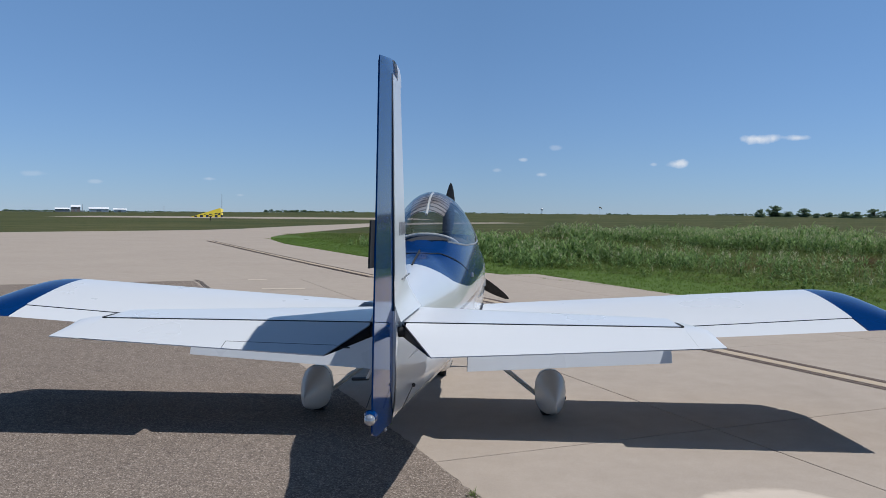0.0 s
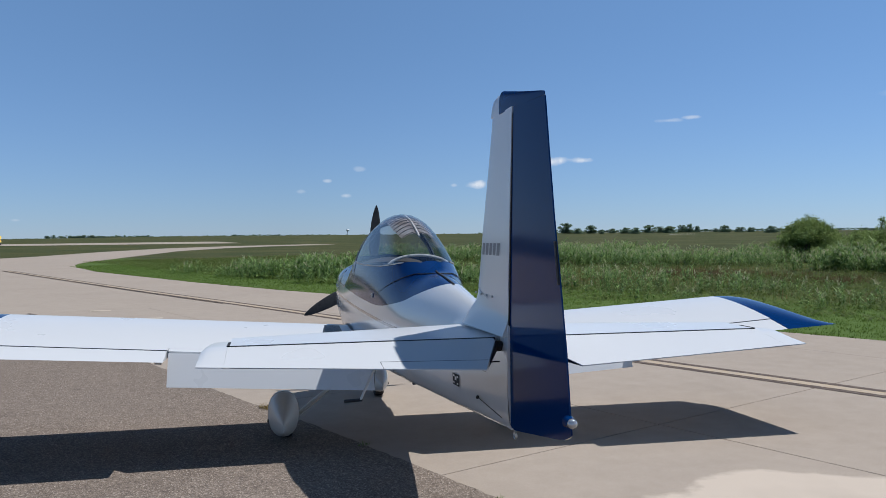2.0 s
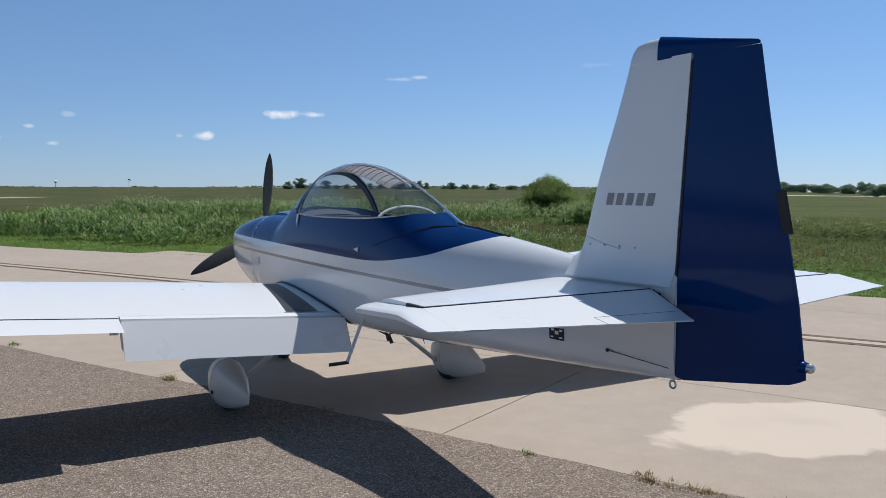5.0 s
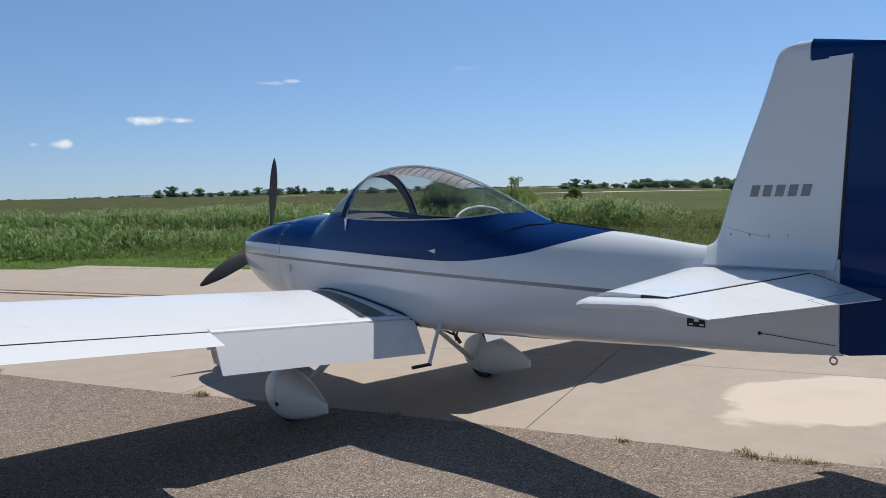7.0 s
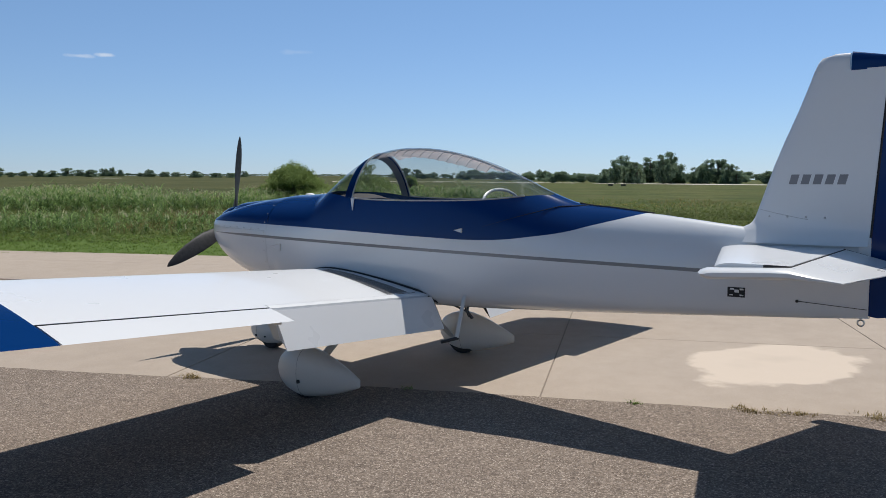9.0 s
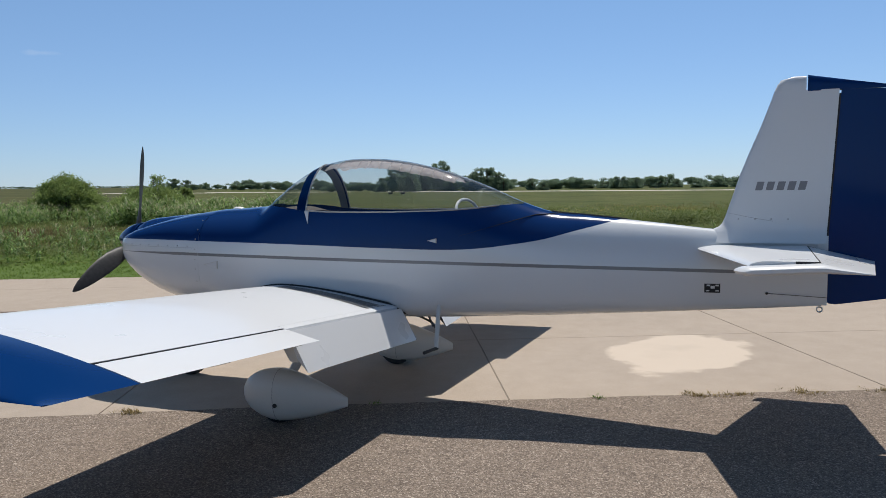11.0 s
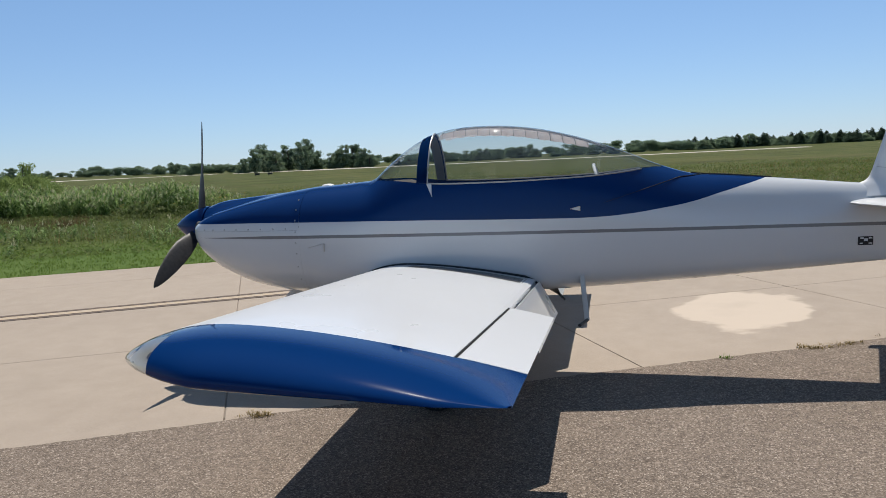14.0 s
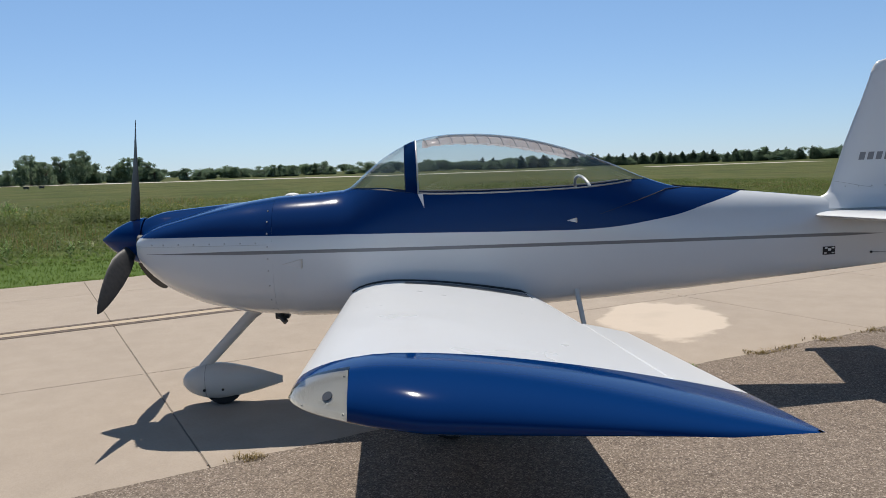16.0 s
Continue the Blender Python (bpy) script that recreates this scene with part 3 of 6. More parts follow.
bm = loft([cowl_ring(y) for y in stations(FIREWALL + 0.0008, 5.86, 0.05) + [5.91, 5.95, 5.98, 6.005]], caps=False)
front = [v for v in bm.verts if abs(v.co.y - 6.005) < 1e-4]
mid = bm.verts.new((0, 5.93, 1.19))
es = [e for e in bm.edges if e.verts[0] in front and e.verts[1] in front]
for e in es:
    bm.faces.new((e.verts[0], e.verts[1], mid))
cowling = part("cowling", bm, livery, plane, "rounded fibreglass engine cowling, blue above white")
# no openings are cut: black plugs paint the shade inside the inlets
for s in (-1, 1):
    bm = bmesh.new()
    ring = [(s * (0.225 + 0.062 * math.cos(a)), 6.013, 1.205 + 0.05 * math.sin(a)) for a in [2 * math.pi * k / 20 for k in range(20)]]
    loft([[Vector(p) for p in ring], [Vector((p[0], 5.97, p[2])) for p in ring]], bm=bm)
    part("air_inlet", bm, black_plastic, cowling, "dark oval cooling inlet")
# seam at the firewall with its screws, split line of the cowl
steel = material("bare_steel", (0.5, 0.5, 0.5), 0.35, 1.0)[0]
for s in (-1, 1):
    spots = [(5.125, z) for z in (0.73, 0.80, 0.90, 1.00, 1.08, 1.16, 1.245, 1.32, 1.39)] + [(y, 1.195 - 0.012 * (5.95 - y)) for y in (5.2, 5.3, 5.4, 5.5, 5.6, 5.7, 5.8, 5.88)]
    for y, z in spots:
        bm = bmesh.new()
        bmesh.ops.create_uvsphere(bm, u_segments=8, v_segments=4, radius=0.0065, matrix=pose(s * (half_width_at(y, z) - 0.0015), y, z))
        part("screw", bm, steel, cowling)
for s in (-1, 1):
    bm = bmesh.new()
    tube(bm, [Vector((s * (half_width_at(y, 1.183 - 0.012 * (5.95 - y)) + 0.0008), y, 1.183 - 0.012 * (5.95 - y))) for y in stations(5.11, 6.0, 0.05)], 0.0009, 4)
    part("cowl_split_line", bm, material("seam_grey", (0.36, 0.36, 0.37), 0.6)[0], cowling)


def scoop(y0, y1, z, h, name, mat_rim, mat_hole, parent, label):
    """A flush triangular scoop in the left and right side."""
    for s in (-1, 1):
        bm = bmesh.new()
        def on(y, zz, o):
            return Vector((s * (half_width_at(y, zz) + o), y, zz))
        a = [on(y0, z, 0.003), on(y1, z + h, 0.003), on(y1, z - h, 0.003)]
        bm.faces.new([bm.verts.new(p) for p in a])
        rim = part(name, bm, mat_hole, parent, label, smooth=False)
        bm = bmesh.new()
        tube(bm, [on(y1, z + h, 0.004), on(y1, z - h, 0.004)], 0.006, 6)
        tube(bm, [on(y0, z, 0.003), on(y1, z + h, 0.004)], 0.002, 5)
        part("lip", bm, mat_rim, rim)


scoop(5.03, 4.905, 1.04, 0.03, "air_scoop", grey_white_paint, material("scoop_shade", (0.62, 0.62, 0.63), 0.5)[0], fuselage, "flush triangular white air scoop")
scoop(3.115, 3.05, 1.252, 0.016, "vent", grey_white_paint, material("vent_white", (0.7, 0.7, 0.7), 0.5)[0], fuselage, "small white triangular vent")

# spinner and propeller
HUB = Vector((0, 6.105, 1.2))
TILT_PROP = Matrix.Translation(HUB) @ pose(0, 0, 0, 2.5, 0, 0)
bm = bmesh.new()
rings = []
for s in [0, 0.04, 0.1, 0.2, 0.35, 0.5, 0.65, 0.8, 0.9, 0.96, 0.99]:
    r = 0.160 * (1 - s**1.75) ** 0.92 + 0.002
    rings.append([TILT_PROP @ Vector((r * math.cos(a), -0.075 + 0.305 * s, r * math.sin(a))) for a in [2 * math.pi * k / 32 for k in range(32)]])
loft(rings, bm=bm)
ring_ = [[TILT_PROP @ Vector((r * math.cos(a), y, r * math.sin(a))) for a in [2 * math.pi * k / 36 for k in range(36)]] for y, r in ((-0.17, 0.150), (-0.10, 0.158), (-0.083, 0.156), (-0.080, 0.12))]
part("nose_ring", loft(ring_), blue_paint, cowling, "round collar behind the spinner")
spinner = part("spinner", bm, blue_paint, plane, "pointed glossy blue spinner")
prop_mat, n_, l_, b_ = material("propeller_black", (0.035, 0.036, 0.04), 0.5, 0.0, 0.0, 0.3)
g_ = noise_of(n_, l_, world_place(n_), 30, 5)
l_.new(ramp(n_, l_, g_, [(0.3, (0.022, 0.023, 0.026)), (0.75, (0.05, 0.05, 0.052))]), b_.inputs["Base Color"])
for ang in (86.0, 207.0, 328.5):
    bm = bmesh.new()
    ca, sa = math.cos(radians(ang)), math.sin(radians(ang))
    R = Vector((ca, 0, sa))
    T = Vector((sa, 0, -ca))
    A = Vector((0, 1, 0))
    rings = []
    for r, chord, thick, beta in [(0.10, 0.07, 0.05, 62), (0.16, 0.085, 0.04, 56), (0.24, 0.118, 0.026, 47), (0.34, 0.138, 0.019, 39), (0.46, 0.138, 0.015, 32), (0.58, 0.122, 0.012, 27), (0.68, 0.098, 0.010, 24), (0.76, 0.068, 0.008, 22), (0.81, 0.040, 0.006, 21), (0.838, 0.016, 0.004, 20), (0.845, 0.004, 0.002, 20)]:
        c = (math.cos(radians(beta)) * T + math.sin(radians(beta)) * A)
        nrm = c.cross(R).normalized()
        ring = []
        for k in range(16):
            q = 2 * math.pi * k / 16
            x = math.cos(q)
            ring.append(TILT_PROP @ (R * r + c * 1.1 * chord * (0.5 * x + 0.05) + nrm * thick * math.sin(q) * (0.5 + 0.18 * x)))
        rings.append(ring)
    loft(rings, bm=bm)
    part("propeller_blade", bm, prop_mat, plane, "dark charcoal composite propeller blade")

# ---- canopy ----
def clear_material(name, tint, clear=0.9, rough=0.02):
    m = bpy.data.materials.new(name)
    m.use_nodes = True
    n, l = m.node_tree.nodes, m.node_tree.links
    n.remove(n["Principled BSDF"])
    t, g, fr, mx = n.new("ShaderNodeBsdfTransparent"), n.new("ShaderNodeBsdfGlossy"), n.new("ShaderNodeLayerWeight"), n.new("ShaderNodeMixShader")
    t.inputs["Color"].default_value = (*tint, 1)
    g.inputs["Roughness"].default_value = rough
    l.new(calc(n, l, "MULTIPLY_ADD", calc(n, l, "POWER", fr.outputs["Facing"], 3.0), 0.62, 0.07), mx.inputs[0])
    l.new(t.outputs[0], mx.inputs[1])
    l.new(g.outputs[0], mx.inputs[2])
    l.new(mx.outputs[0], n["Material Output"].inputs["Surface"])
    return m


acrylic = clear_material("acrylic", (0.87, 0.89, 0.89))
BOW_A, BOW_F = 4.135, 4.195


def glass_rings(a, b):
    return [ring_high(y, 13) for y in stations(a, b, 0.045)]


windscreen = part("windscreen", loft(glass_rings(BOW_F, CABIN_FRONT), closed=False), acrylic, plane, "clear acrylic windscreen")
canopy = part("canopy", loft(glass_rings(CABIN_AFT, BOW_A), closed=False), acrylic, plane, "clear bubble sliding canopy")
for ob in (windscreen, canopy):
    ob.visible_shadow = False
bow_rings = []
for y in stations(BOW_A - 0.008, BOW_F + 0.008, 0.02):
    bow_rings.append([p + (p - Vector((0, y, 1.4))).normalized() * 0.004 for p in ring_high(y, 15)])
bm = loft(bow_rings, closed=False)
bmesh.ops.solidify(bm, geom=list(bm.faces), thickness=0.012)
bow = part("canopy_bow", bm, blue_paint, plane, "blue windscreen bow over the cabin")
bm = loft([[p - (p - Vector((0, y, 1.4))).normalized() * 0.011 for p in ring_high(y, 15)] for y in stations(BOW_A - 0.004, BOW_F + 0.004, 0.02)], closed=False)
bmesh.ops.solidify(bm, geom=list(bm.faces), thickness=0.003)
part("bow_liner", bm, material("liner_grey", (0.27, 0.28, 0.29), 0.6)[0], bow, "grey inside of the bow")
# metal frame along the glass edge and the second hoop inside
frame_grey = material("frame_grey", (0.36, 0.37, 0.38), 0.4, 0.6)[0]
bm = bmesh.new()
for s in (-1, 1):
    tube(bm, [Vector((s * (half_width_at(y, split_at(y)) + 0.001), y, split_at(y) + 0.001)) for y in stations(2.62, BOW_A - 0.01, 0.05)], 0.006, 6)
part("canopy_frame", bm, frame_grey, canopy, "thin metal canopy frame")
bm = bmesh.new()
hoop = [Vector((0.24 * math.cos(a), 2.92 + 0.03 * math.sin(a), 1.446 + 0.1 * math.sin(a))) for a in [math.pi * k / 16 for k in range(17)]]
tube(bm, hoop, 0.011, 8)
part("canopy_handle", bm, material("handle_white", (0.6, 0.61, 0.62), 0.35)[0], canopy, "light grey bent-tube hoop behind the rear seat")

bm = bmesh.new()
tube(bm, [p + (p - Vector((0, p.y, 1.4))).normalized() * 0.003 for p in ring_high(BOW_A - 0.014, 17)], 0.0055, 6)
part("canopy_front_frame", bm, frame_grey, canopy, "light metal front frame of the canopy")

# fabric sunshade under the canopy's crown, with its ribs
shade_mat, n_, l_, b_ = material("sunshade_fabric", (0.70, 0.63, 0.62), 0.7)
tr_, mx_ = n_.new("ShaderNodeBsdfTranslucent"), n_.new("ShaderNodeMixShader")
tp_, mx2_ = n_.new("ShaderNodeBsdfTransparent"), n_.new("ShaderNodeMixShader")
tr_.inputs["Color"].default_value = (0.70, 0.63, 0.62, 1)
mx_.inputs[0].default_value = 0.5
mx2_.inputs[0].default_value = 0.36
l_.new(b_.outputs[0], mx_.inputs[1])
l_.new(tr_.outputs[0], mx_.inputs[2])
l_.new(mx_.outputs[0], mx2_.inputs[1])
l_.new(tp_.outputs[0], mx2_.inputs[2])
l_.new(mx2_.outputs[0], n_["Material Output"].inputs["Surface"])


def shade_point(x, y, drop=0.018):
    zb, hw, zt, zw = interp(BODY, y)
    z = zw + (zt - zw) * math.sqrt(max(0.0, 1 - (x / hw) ** 2))
    return Vector((x, y, z - drop))


rib_mat = material("rib_grey", (0.16, 0.155, 0.15), 0.5)[0]
SHADE_A, SHADE_F = 2.98, 4.07
for s in (-1, 1):
    grid = []
    for y in stations(SHADE_A, SHADE_F, 0.03):
        w = 0.145 - 0.03 * max(0, (3.3 - y) / 0.4)
        grid.append([shade_point(s * (0.012 + (w - 0.012) * k / 8), y, 0.018 + 0.004 * math.sin(y * 70 + k) * (k / 8)) for k in range(9)])
    bm = loft(grid, closed=False)
    bmesh.ops.solidify(bm, geom=list(bm.faces), thickness=0.002)
    shade = part("sunshade", bm, shade_mat, canopy, "pale ribbed fabric sunshade under the canopy crown")
    for y in stations(SHADE_A + 0.02, SHADE_F - 0.01, 0.085):
        w = 0.145 - 0.03 * max(0, (3.3 - y) / 0.4)
        bm = bmesh.new()
        tube(bm, [shade_point(s * (0.012 + (w - 0.012) * k / 6), y - 0.02 * k / 6, 0.0145) for k in range(7)], 0.0028, 5)
        part("rib", bm, rib_mat, shade)
bm = bmesh.new()
tube(bm, [shade_point(0, y, 0.014) for y in stations(2.9, 3.96, 0.06)], 0.009, 6)
part("sunshade_spine", bm, material("spine_white", (0.7, 0.68, 0.66), 0.5)[0], canopy, "white centre rod of the sunshade")

# cabin inside
tan_cloth = material("cabin_cloth", (0.035, 0.03, 0.027), 0.8)[0]
grey_cloth = material("seat_cloth", (0.10, 0.10, 0.11), 0.9)[0]
bm = bmesh.new()
rings = []
for y in stations(4.22, 4.58, 0.06):
    z = 1.455 + 0.045 * min(1, (4.60 - y) / 0.15) - 0.035 * max(0, 1 - (y - 4.22) / 0.12)
    w = half_width_at(y, split_at(y)) - 0.012
    rings.append([Vector((w * math.cos(a), y, 1.36 + (z - 1.36) * abs(math.sin(a)) ** 0.6)) for a in [math.pi * k / 14 for k in range(15)]])
loft(rings, closed=False, bm=bm)
part("glareshield", bm, tan_cloth, plane, "dark brown glareshield over the instrument panel")
bm = box(bmesh.new(), (-0.32, 4.20, 1.12), (0.32, 4.225, 1.45), 0.006)
part("instrument_panel", bm, black_plastic, plane, "black instrument panel")
bm = box(bmesh.new(), (-0.22, 2.6, 1.02), (0.22, 4.2, 1.05))
part("cabin_floor", bm, grey_cloth, plane)
for y in (3.45, 2.78):
    bm = box(bmesh.new(), (-0.2, y - 0.07, 1.05), (0.2, y + 0.02, 1.40), 0.03)
    box(bm, (-0.2, y, 1.09), (0.2, y + 0.42, 1.17), 0.03)
    part("seat", bm, grey_cloth, plane, "dark cloth seat")
bm = bmesh.new()
bm.faces.new([bm.verts.new(p) for p in ((-0.22, 2.50, 1.0), (0.22, 2.50, 1.0), (0.2, 2.50, 1.40), (-0.2, 2.50, 1.40))])
part("baggage_bulkhead", bm, grey_cloth, plane)
# canopy slide rail and skirt lines on the turtle deck
bm = bmesh.new()
tube(bm, [Vector((0, y, interp(BODY, y)[2] + 0.003)) for y in stations(1.73, 2.27, 0.05)], 0.0065, 6)
part("slide_rail", bm, dark_gap, plane, "dark canopy slide rail on the turtle deck")
bm = bmesh.new()
for s in (-1, 1):
    pts = []
    for k in range(24):
        f = k / 23
        y = 2.20 + 0.68 * f**1.2
        a = radians(88 - 62 * f)
        zb, hw, zt, zw = interp(BODY, y)
        top = min(zt, 1.478)
        z = top - (top - 1.285) * f**1.25
        pts.append(Vector((s * (half_width_at(y, z) + 0.003), y, z + 0.001)))
    tube(bm, pts, [0.0045 * (1 - 0.8 * k / 23) for k in range(24)], 6)
part("skirt_edge", bm, dark_gap, canopy, "dark edge of the canopy's rear skirt")
# latch, antennas
for s in (-1,):
    bm = bmesh.new()
    a, b, c = (Vector((s * (half_width_at(y, z) + 0.006), y, z)) for y, z in ((4.125, 1.468), (4.09, 1.468), (4.085, 1.375)))
    f = bm.faces.new([bm.verts.new(p) for p in (a, b, c)])
    r = bmesh.ops.extrude_face_region(bm, geom=[f])
    bmesh.ops.translate(bm, verts=[v for v in r["geom"] if isinstance(v, bmesh.types.BMVert)], vec=(s * 0.008, 0, 0))
    part("canopy_latch", bm, white_paint, plane, "small white canopy latch lever", smooth=False)
bm = bmesh.new()
bmesh.ops.create_uvsphere(bm, u_segments=20, v_segments=10, radius=1, matrix=Matrix.LocRotScale((0, 5.0, 1.478), None, (0.036, 0.052, 0.018)))
part("antenna_puck", bm, material("antenna_white", (0.85, 0.85, 0.84), 0.3)[0], plane, "white oval antenna puck on the cowl top")
for y in (4.88, 4.84, 4.80):
    bm = bmesh.new()
    bmesh.ops.create_uvsphere(bm, u_segments=10, v_segments=6, radius=0.013, matrix=pose(0.03, y, interp(BODY, y)[2] - 0.002))
    part("rivet_cap", bm, grey_white_paint, plane)
bm = bmesh.new()
tube(bm, [(-0.02, 3.25, 0.655), (-0.02, 3.21, 0.56)], [0.016, 0.008], 8, 0.4, (1, 0, 0))
part("belly_antenna", bm, black_plastic, plane, "black blade antenna under the belly")

# ---- wings ----
ROOT, AIL_IN, TIP_IN, TIP_OUT = 0.30, 1.835, 3.205, 3.66
Y_TE, CHORD = 3.145, 1.452


def foil(f):
    """Upper and lower offsets, in chords, at f behind the leading edge."""
    t = 5 * 0.118 * (0.2969 * math.sqrt(f) - 0.1260 * f - 0.3516 * f**2 + 0.2843 * f**3 - 0.1036 * f**4)
    c = 0.020 * (1 - ((f - 0.22) / 0.78) ** 2) if f > 0.22 else 0.020 * (1 - ((0.22 - f) / 0.22) ** 2)
    return c + t, c - t


def wing_point(x, f, o):
    """x along the span (signed), f chords behind the leading edge, o chords above the chord line."""
    ax = abs(x)
    return Vector((x, Y_TE + (1 - f) * CHORD, 0.6815 + 0.0615 * ax + 0.098 * (1 - f) + o * CHORD))


def foil_ring(x, f0, f1, n=18, nose=False):
    fs = [f0 + (f1 - f0) * (1 - math.cos(math.pi * k / n)) / 2 for k in range(n + 1)]
    up = [wing_point(x, f, foil(f)[0]) for f in fs]
    lo = [wing_point(x, f, foil(f)[1]) for f in fs]
    if nose and f0 <= 0:
        return up[::-1] + lo[1:]
    return up[::-1] + lo


lens_white = paint("lens_bay_white", (0.62, 0.61, 0.58), 0.55, 0.0, 0.2)
HINGE, FLAP_DROP = 0.812, 48.5


def ail_hinge(x):
    """The aileron's hinge line, in chords: it drifts forward a little towards the tip."""
    return 0.838 - 0.018 * (x - AIL_IN) / (TIP_IN - AIL_IN)


for s in (-1, 1):
    side = "left" if s < 0 else "right"
    bm = loft([foil_ring(s * x, 0.0, HINGE, 20, True) for x in stations(ROOT, AIL_IN - 0.006, 0.18)])
    loft([foil_ring(s * x, 0.0, ail_hinge(x), 20, True) for x in stations(AIL_IN - 0.006, TIP_IN, 0.18)], bm=bm)
    wing = part("wing", bm, white_paint, plane, "straight white metal wing", sharp=50)
    # aileron
    rings = [foil_ring(s * x, ail_hinge(x) + 0.005, 1.0, 8) for x in stations(AIL_IN, TIP_IN - 0.01, 0.27)]
    for ring in rings:
        ring[8].z -= 0.007
        ring[7].z -= 0.001
    bm = loft(rings)
    aileron = part("aileron", bm, white_paint, wing, "white aileron in line with the wing", sharp=30)
    bm = bmesh.new()
    tube(bm, [wing_point(s * x, 0.93, foil(0.93)[1] - 0.012) for x in (AIL_IN + 0.02, AIL_IN + 0.07)], 0.012, 6)
    part("hinge_bracket", bm, grey_white_paint, aileron)
    # near-black filler that paints the shade inside the aileron's hinge gap
    bm = loft([[wing_point(s * x, f, o) for f, o in ((ail_hinge(x) - 0.01, foil(ail_hinge(x))[0] - 0.006), (ail_hinge(x) + 0.0008, foil(ail_hinge(x))[0] - 0.0009), (ail_hinge(x) + 0.002, foil(ail_hinge(x))[0] - 0.0014), (ail_hinge(x) + 0.003, foil(ail_hinge(x))[0] - 0.0065), (ail_hinge(x) + 0.02, foil(ail_hinge(x))[0] - 0.010), (ail_hinge(x) + 0.02, foil(ail_hinge(x))[1] + 0.004), (ail_hinge(x) - 0.01, foil(ail_hinge(x))[1] + 0.004))] for x in (AIL_IN, TIP_IN)])
    part("gap_seal", bm, dark_gap, wing, "dark hinge gap", smooth=False)
    f1 = HINGE + 0.03
    bm = loft([[wing_point(s * x, f, o) for f, o in ((HINGE - 0.004, foil(HINGE)[0]), (HINGE + 0.012, foil(HINGE + 0.012)[0]), (f1, foil(f1)[0] - 0.004), (f1 - 0.006, foil(HINGE)[1] + 0.012), (HINGE - 0.01, foil(HINGE)[1] + 0.004))] for x in (ROOT, AIL_IN - 0.012)])
    part("flap_cove", bm, white_paint, wing, "white skin over the flap hinge", smooth=False)
    # lowered flap, turned about its lower hinge
    bm = bmesh.new()
    rings = []
    for x in (0.30, 0.55, 1.2, AIL_IN - 0.012):
        piv = wing_point(s * x, HINGE + 0.012, foil(HINGE)[1])
        ring = []
        for p in foil_ring(s * x, HINGE + 0.012, 1.0, 8):
            q = p - piv
            ring.append(piv + Matrix.Rotation(radians(FLAP_DROP), 4, "X") @ q)
        rings.append(ring)
    loft(rings, bm=bm)
    flap = part("flap", bm, white_paint, wing, "white flap lowered steeply", sharp=30)
    # dark open rib at the flap's inner end
    bm = loft([[p - Vector((s * d, 0, 0)) for p in rings[0]] for d in (0.0005, 0.004)])
    part("flap_rib", bm, dark_gap, flap, "dark inner rib of the flap", smooth=False)
    bm = bmesh.new()
    tube(bm, [rings[0][4] + Vector((-s * 0.012, 0.03, 0.0)), rings[0][10] + Vector((-s * 0.03, 0.02, -0.05))], 0.006, 6)
    part("flap_rod", bm, steel, flap, "thin flap push rod")
    bm = bmesh.new()
    x = AIL_IN - 0.03
    f = bm.faces.new([bm.verts.new(wing_point(s * x, a, b)) for a, b in ((HINGE + 0.0, -0.02), (HINGE + 0.06, -0.03), (HINGE + 0.09, -0.10), (HINGE + 0.05, -0.10))])
    r = bmesh.ops.extrude_face_region(bm, geom=[f])
    bmesh.ops.translate(bm, verts=[v for v in r["geom"] if isinstance(v, bmesh.types.BMVert)], vec=(s * 0.02, 0, 0))
    part("flap_bracket", bm, grey_white_paint, wing, smooth=False)
    # dark non-slip walkway by the root and rubber root seal
    bm = bmesh.new()
    grid = [[wing_point(s * (0.500 - 0.03 * (f - 0.27) / 0.53 + (0.13 + 0.11 * (f - 0.27) / 0.53) * j / 3), f, foil(f)[0] + 0.0022) for j in range(4)] for f in stations(0.25, HINGE - 0.018, 0.05)]
    loft(grid, closed=False, bm=bm)
    walk_mat, n_, l_, b_ = material("non_slip", (0.035, 0.037, 0.042), 0.32)
    bump(n_, l_, noise_of(n_, l_, world_place(n_), 300, 2), 0.6, 0.003, b_)
    seam = bmesh.new()
    tube(seam, [wing_point(s * x, HINGE - 0.008, foil(HINGE - 0.008)[0] + 0.0006) for x in (0.40, 0.52, 0.64, 0.73)], 0.0016, 5)
    part("skin_seam", seam, dark_gap, wing, "thin dark lap in the wing skin by the root")
    if s < 0:
        part("walkway", bm, walk_mat, wing, "black non-slip walkway strip")
    else:
        bm.free()
    bm = bmesh.new()
    pts = []
    for f in stations(0.01, 0.97, 0.035):
        z = wing_point(s * 0.4, f, foil(f)[0]).z + 0.004
        if f > HINGE:
            z -= (f - HINGE) * 1.1
        y = Y_TE + (1 - f) * CHORD
        pts.append(Vector((s * (half_width_at(y, z) + 0.006), y, z)))
    tube(bm, pts, 0.009, 6)
    part("root_seal", bm, black_plastic, wing, "black rubber wing root seal")
    # fibreglass tip with a clear lens in its leading corner
    def tip_outer(f):
        lead = 3.35 + 0.26 * min(1.0, (f / 0.26)) ** 0.55
        return min(lead + 0.05 * f, TIP_OUT)

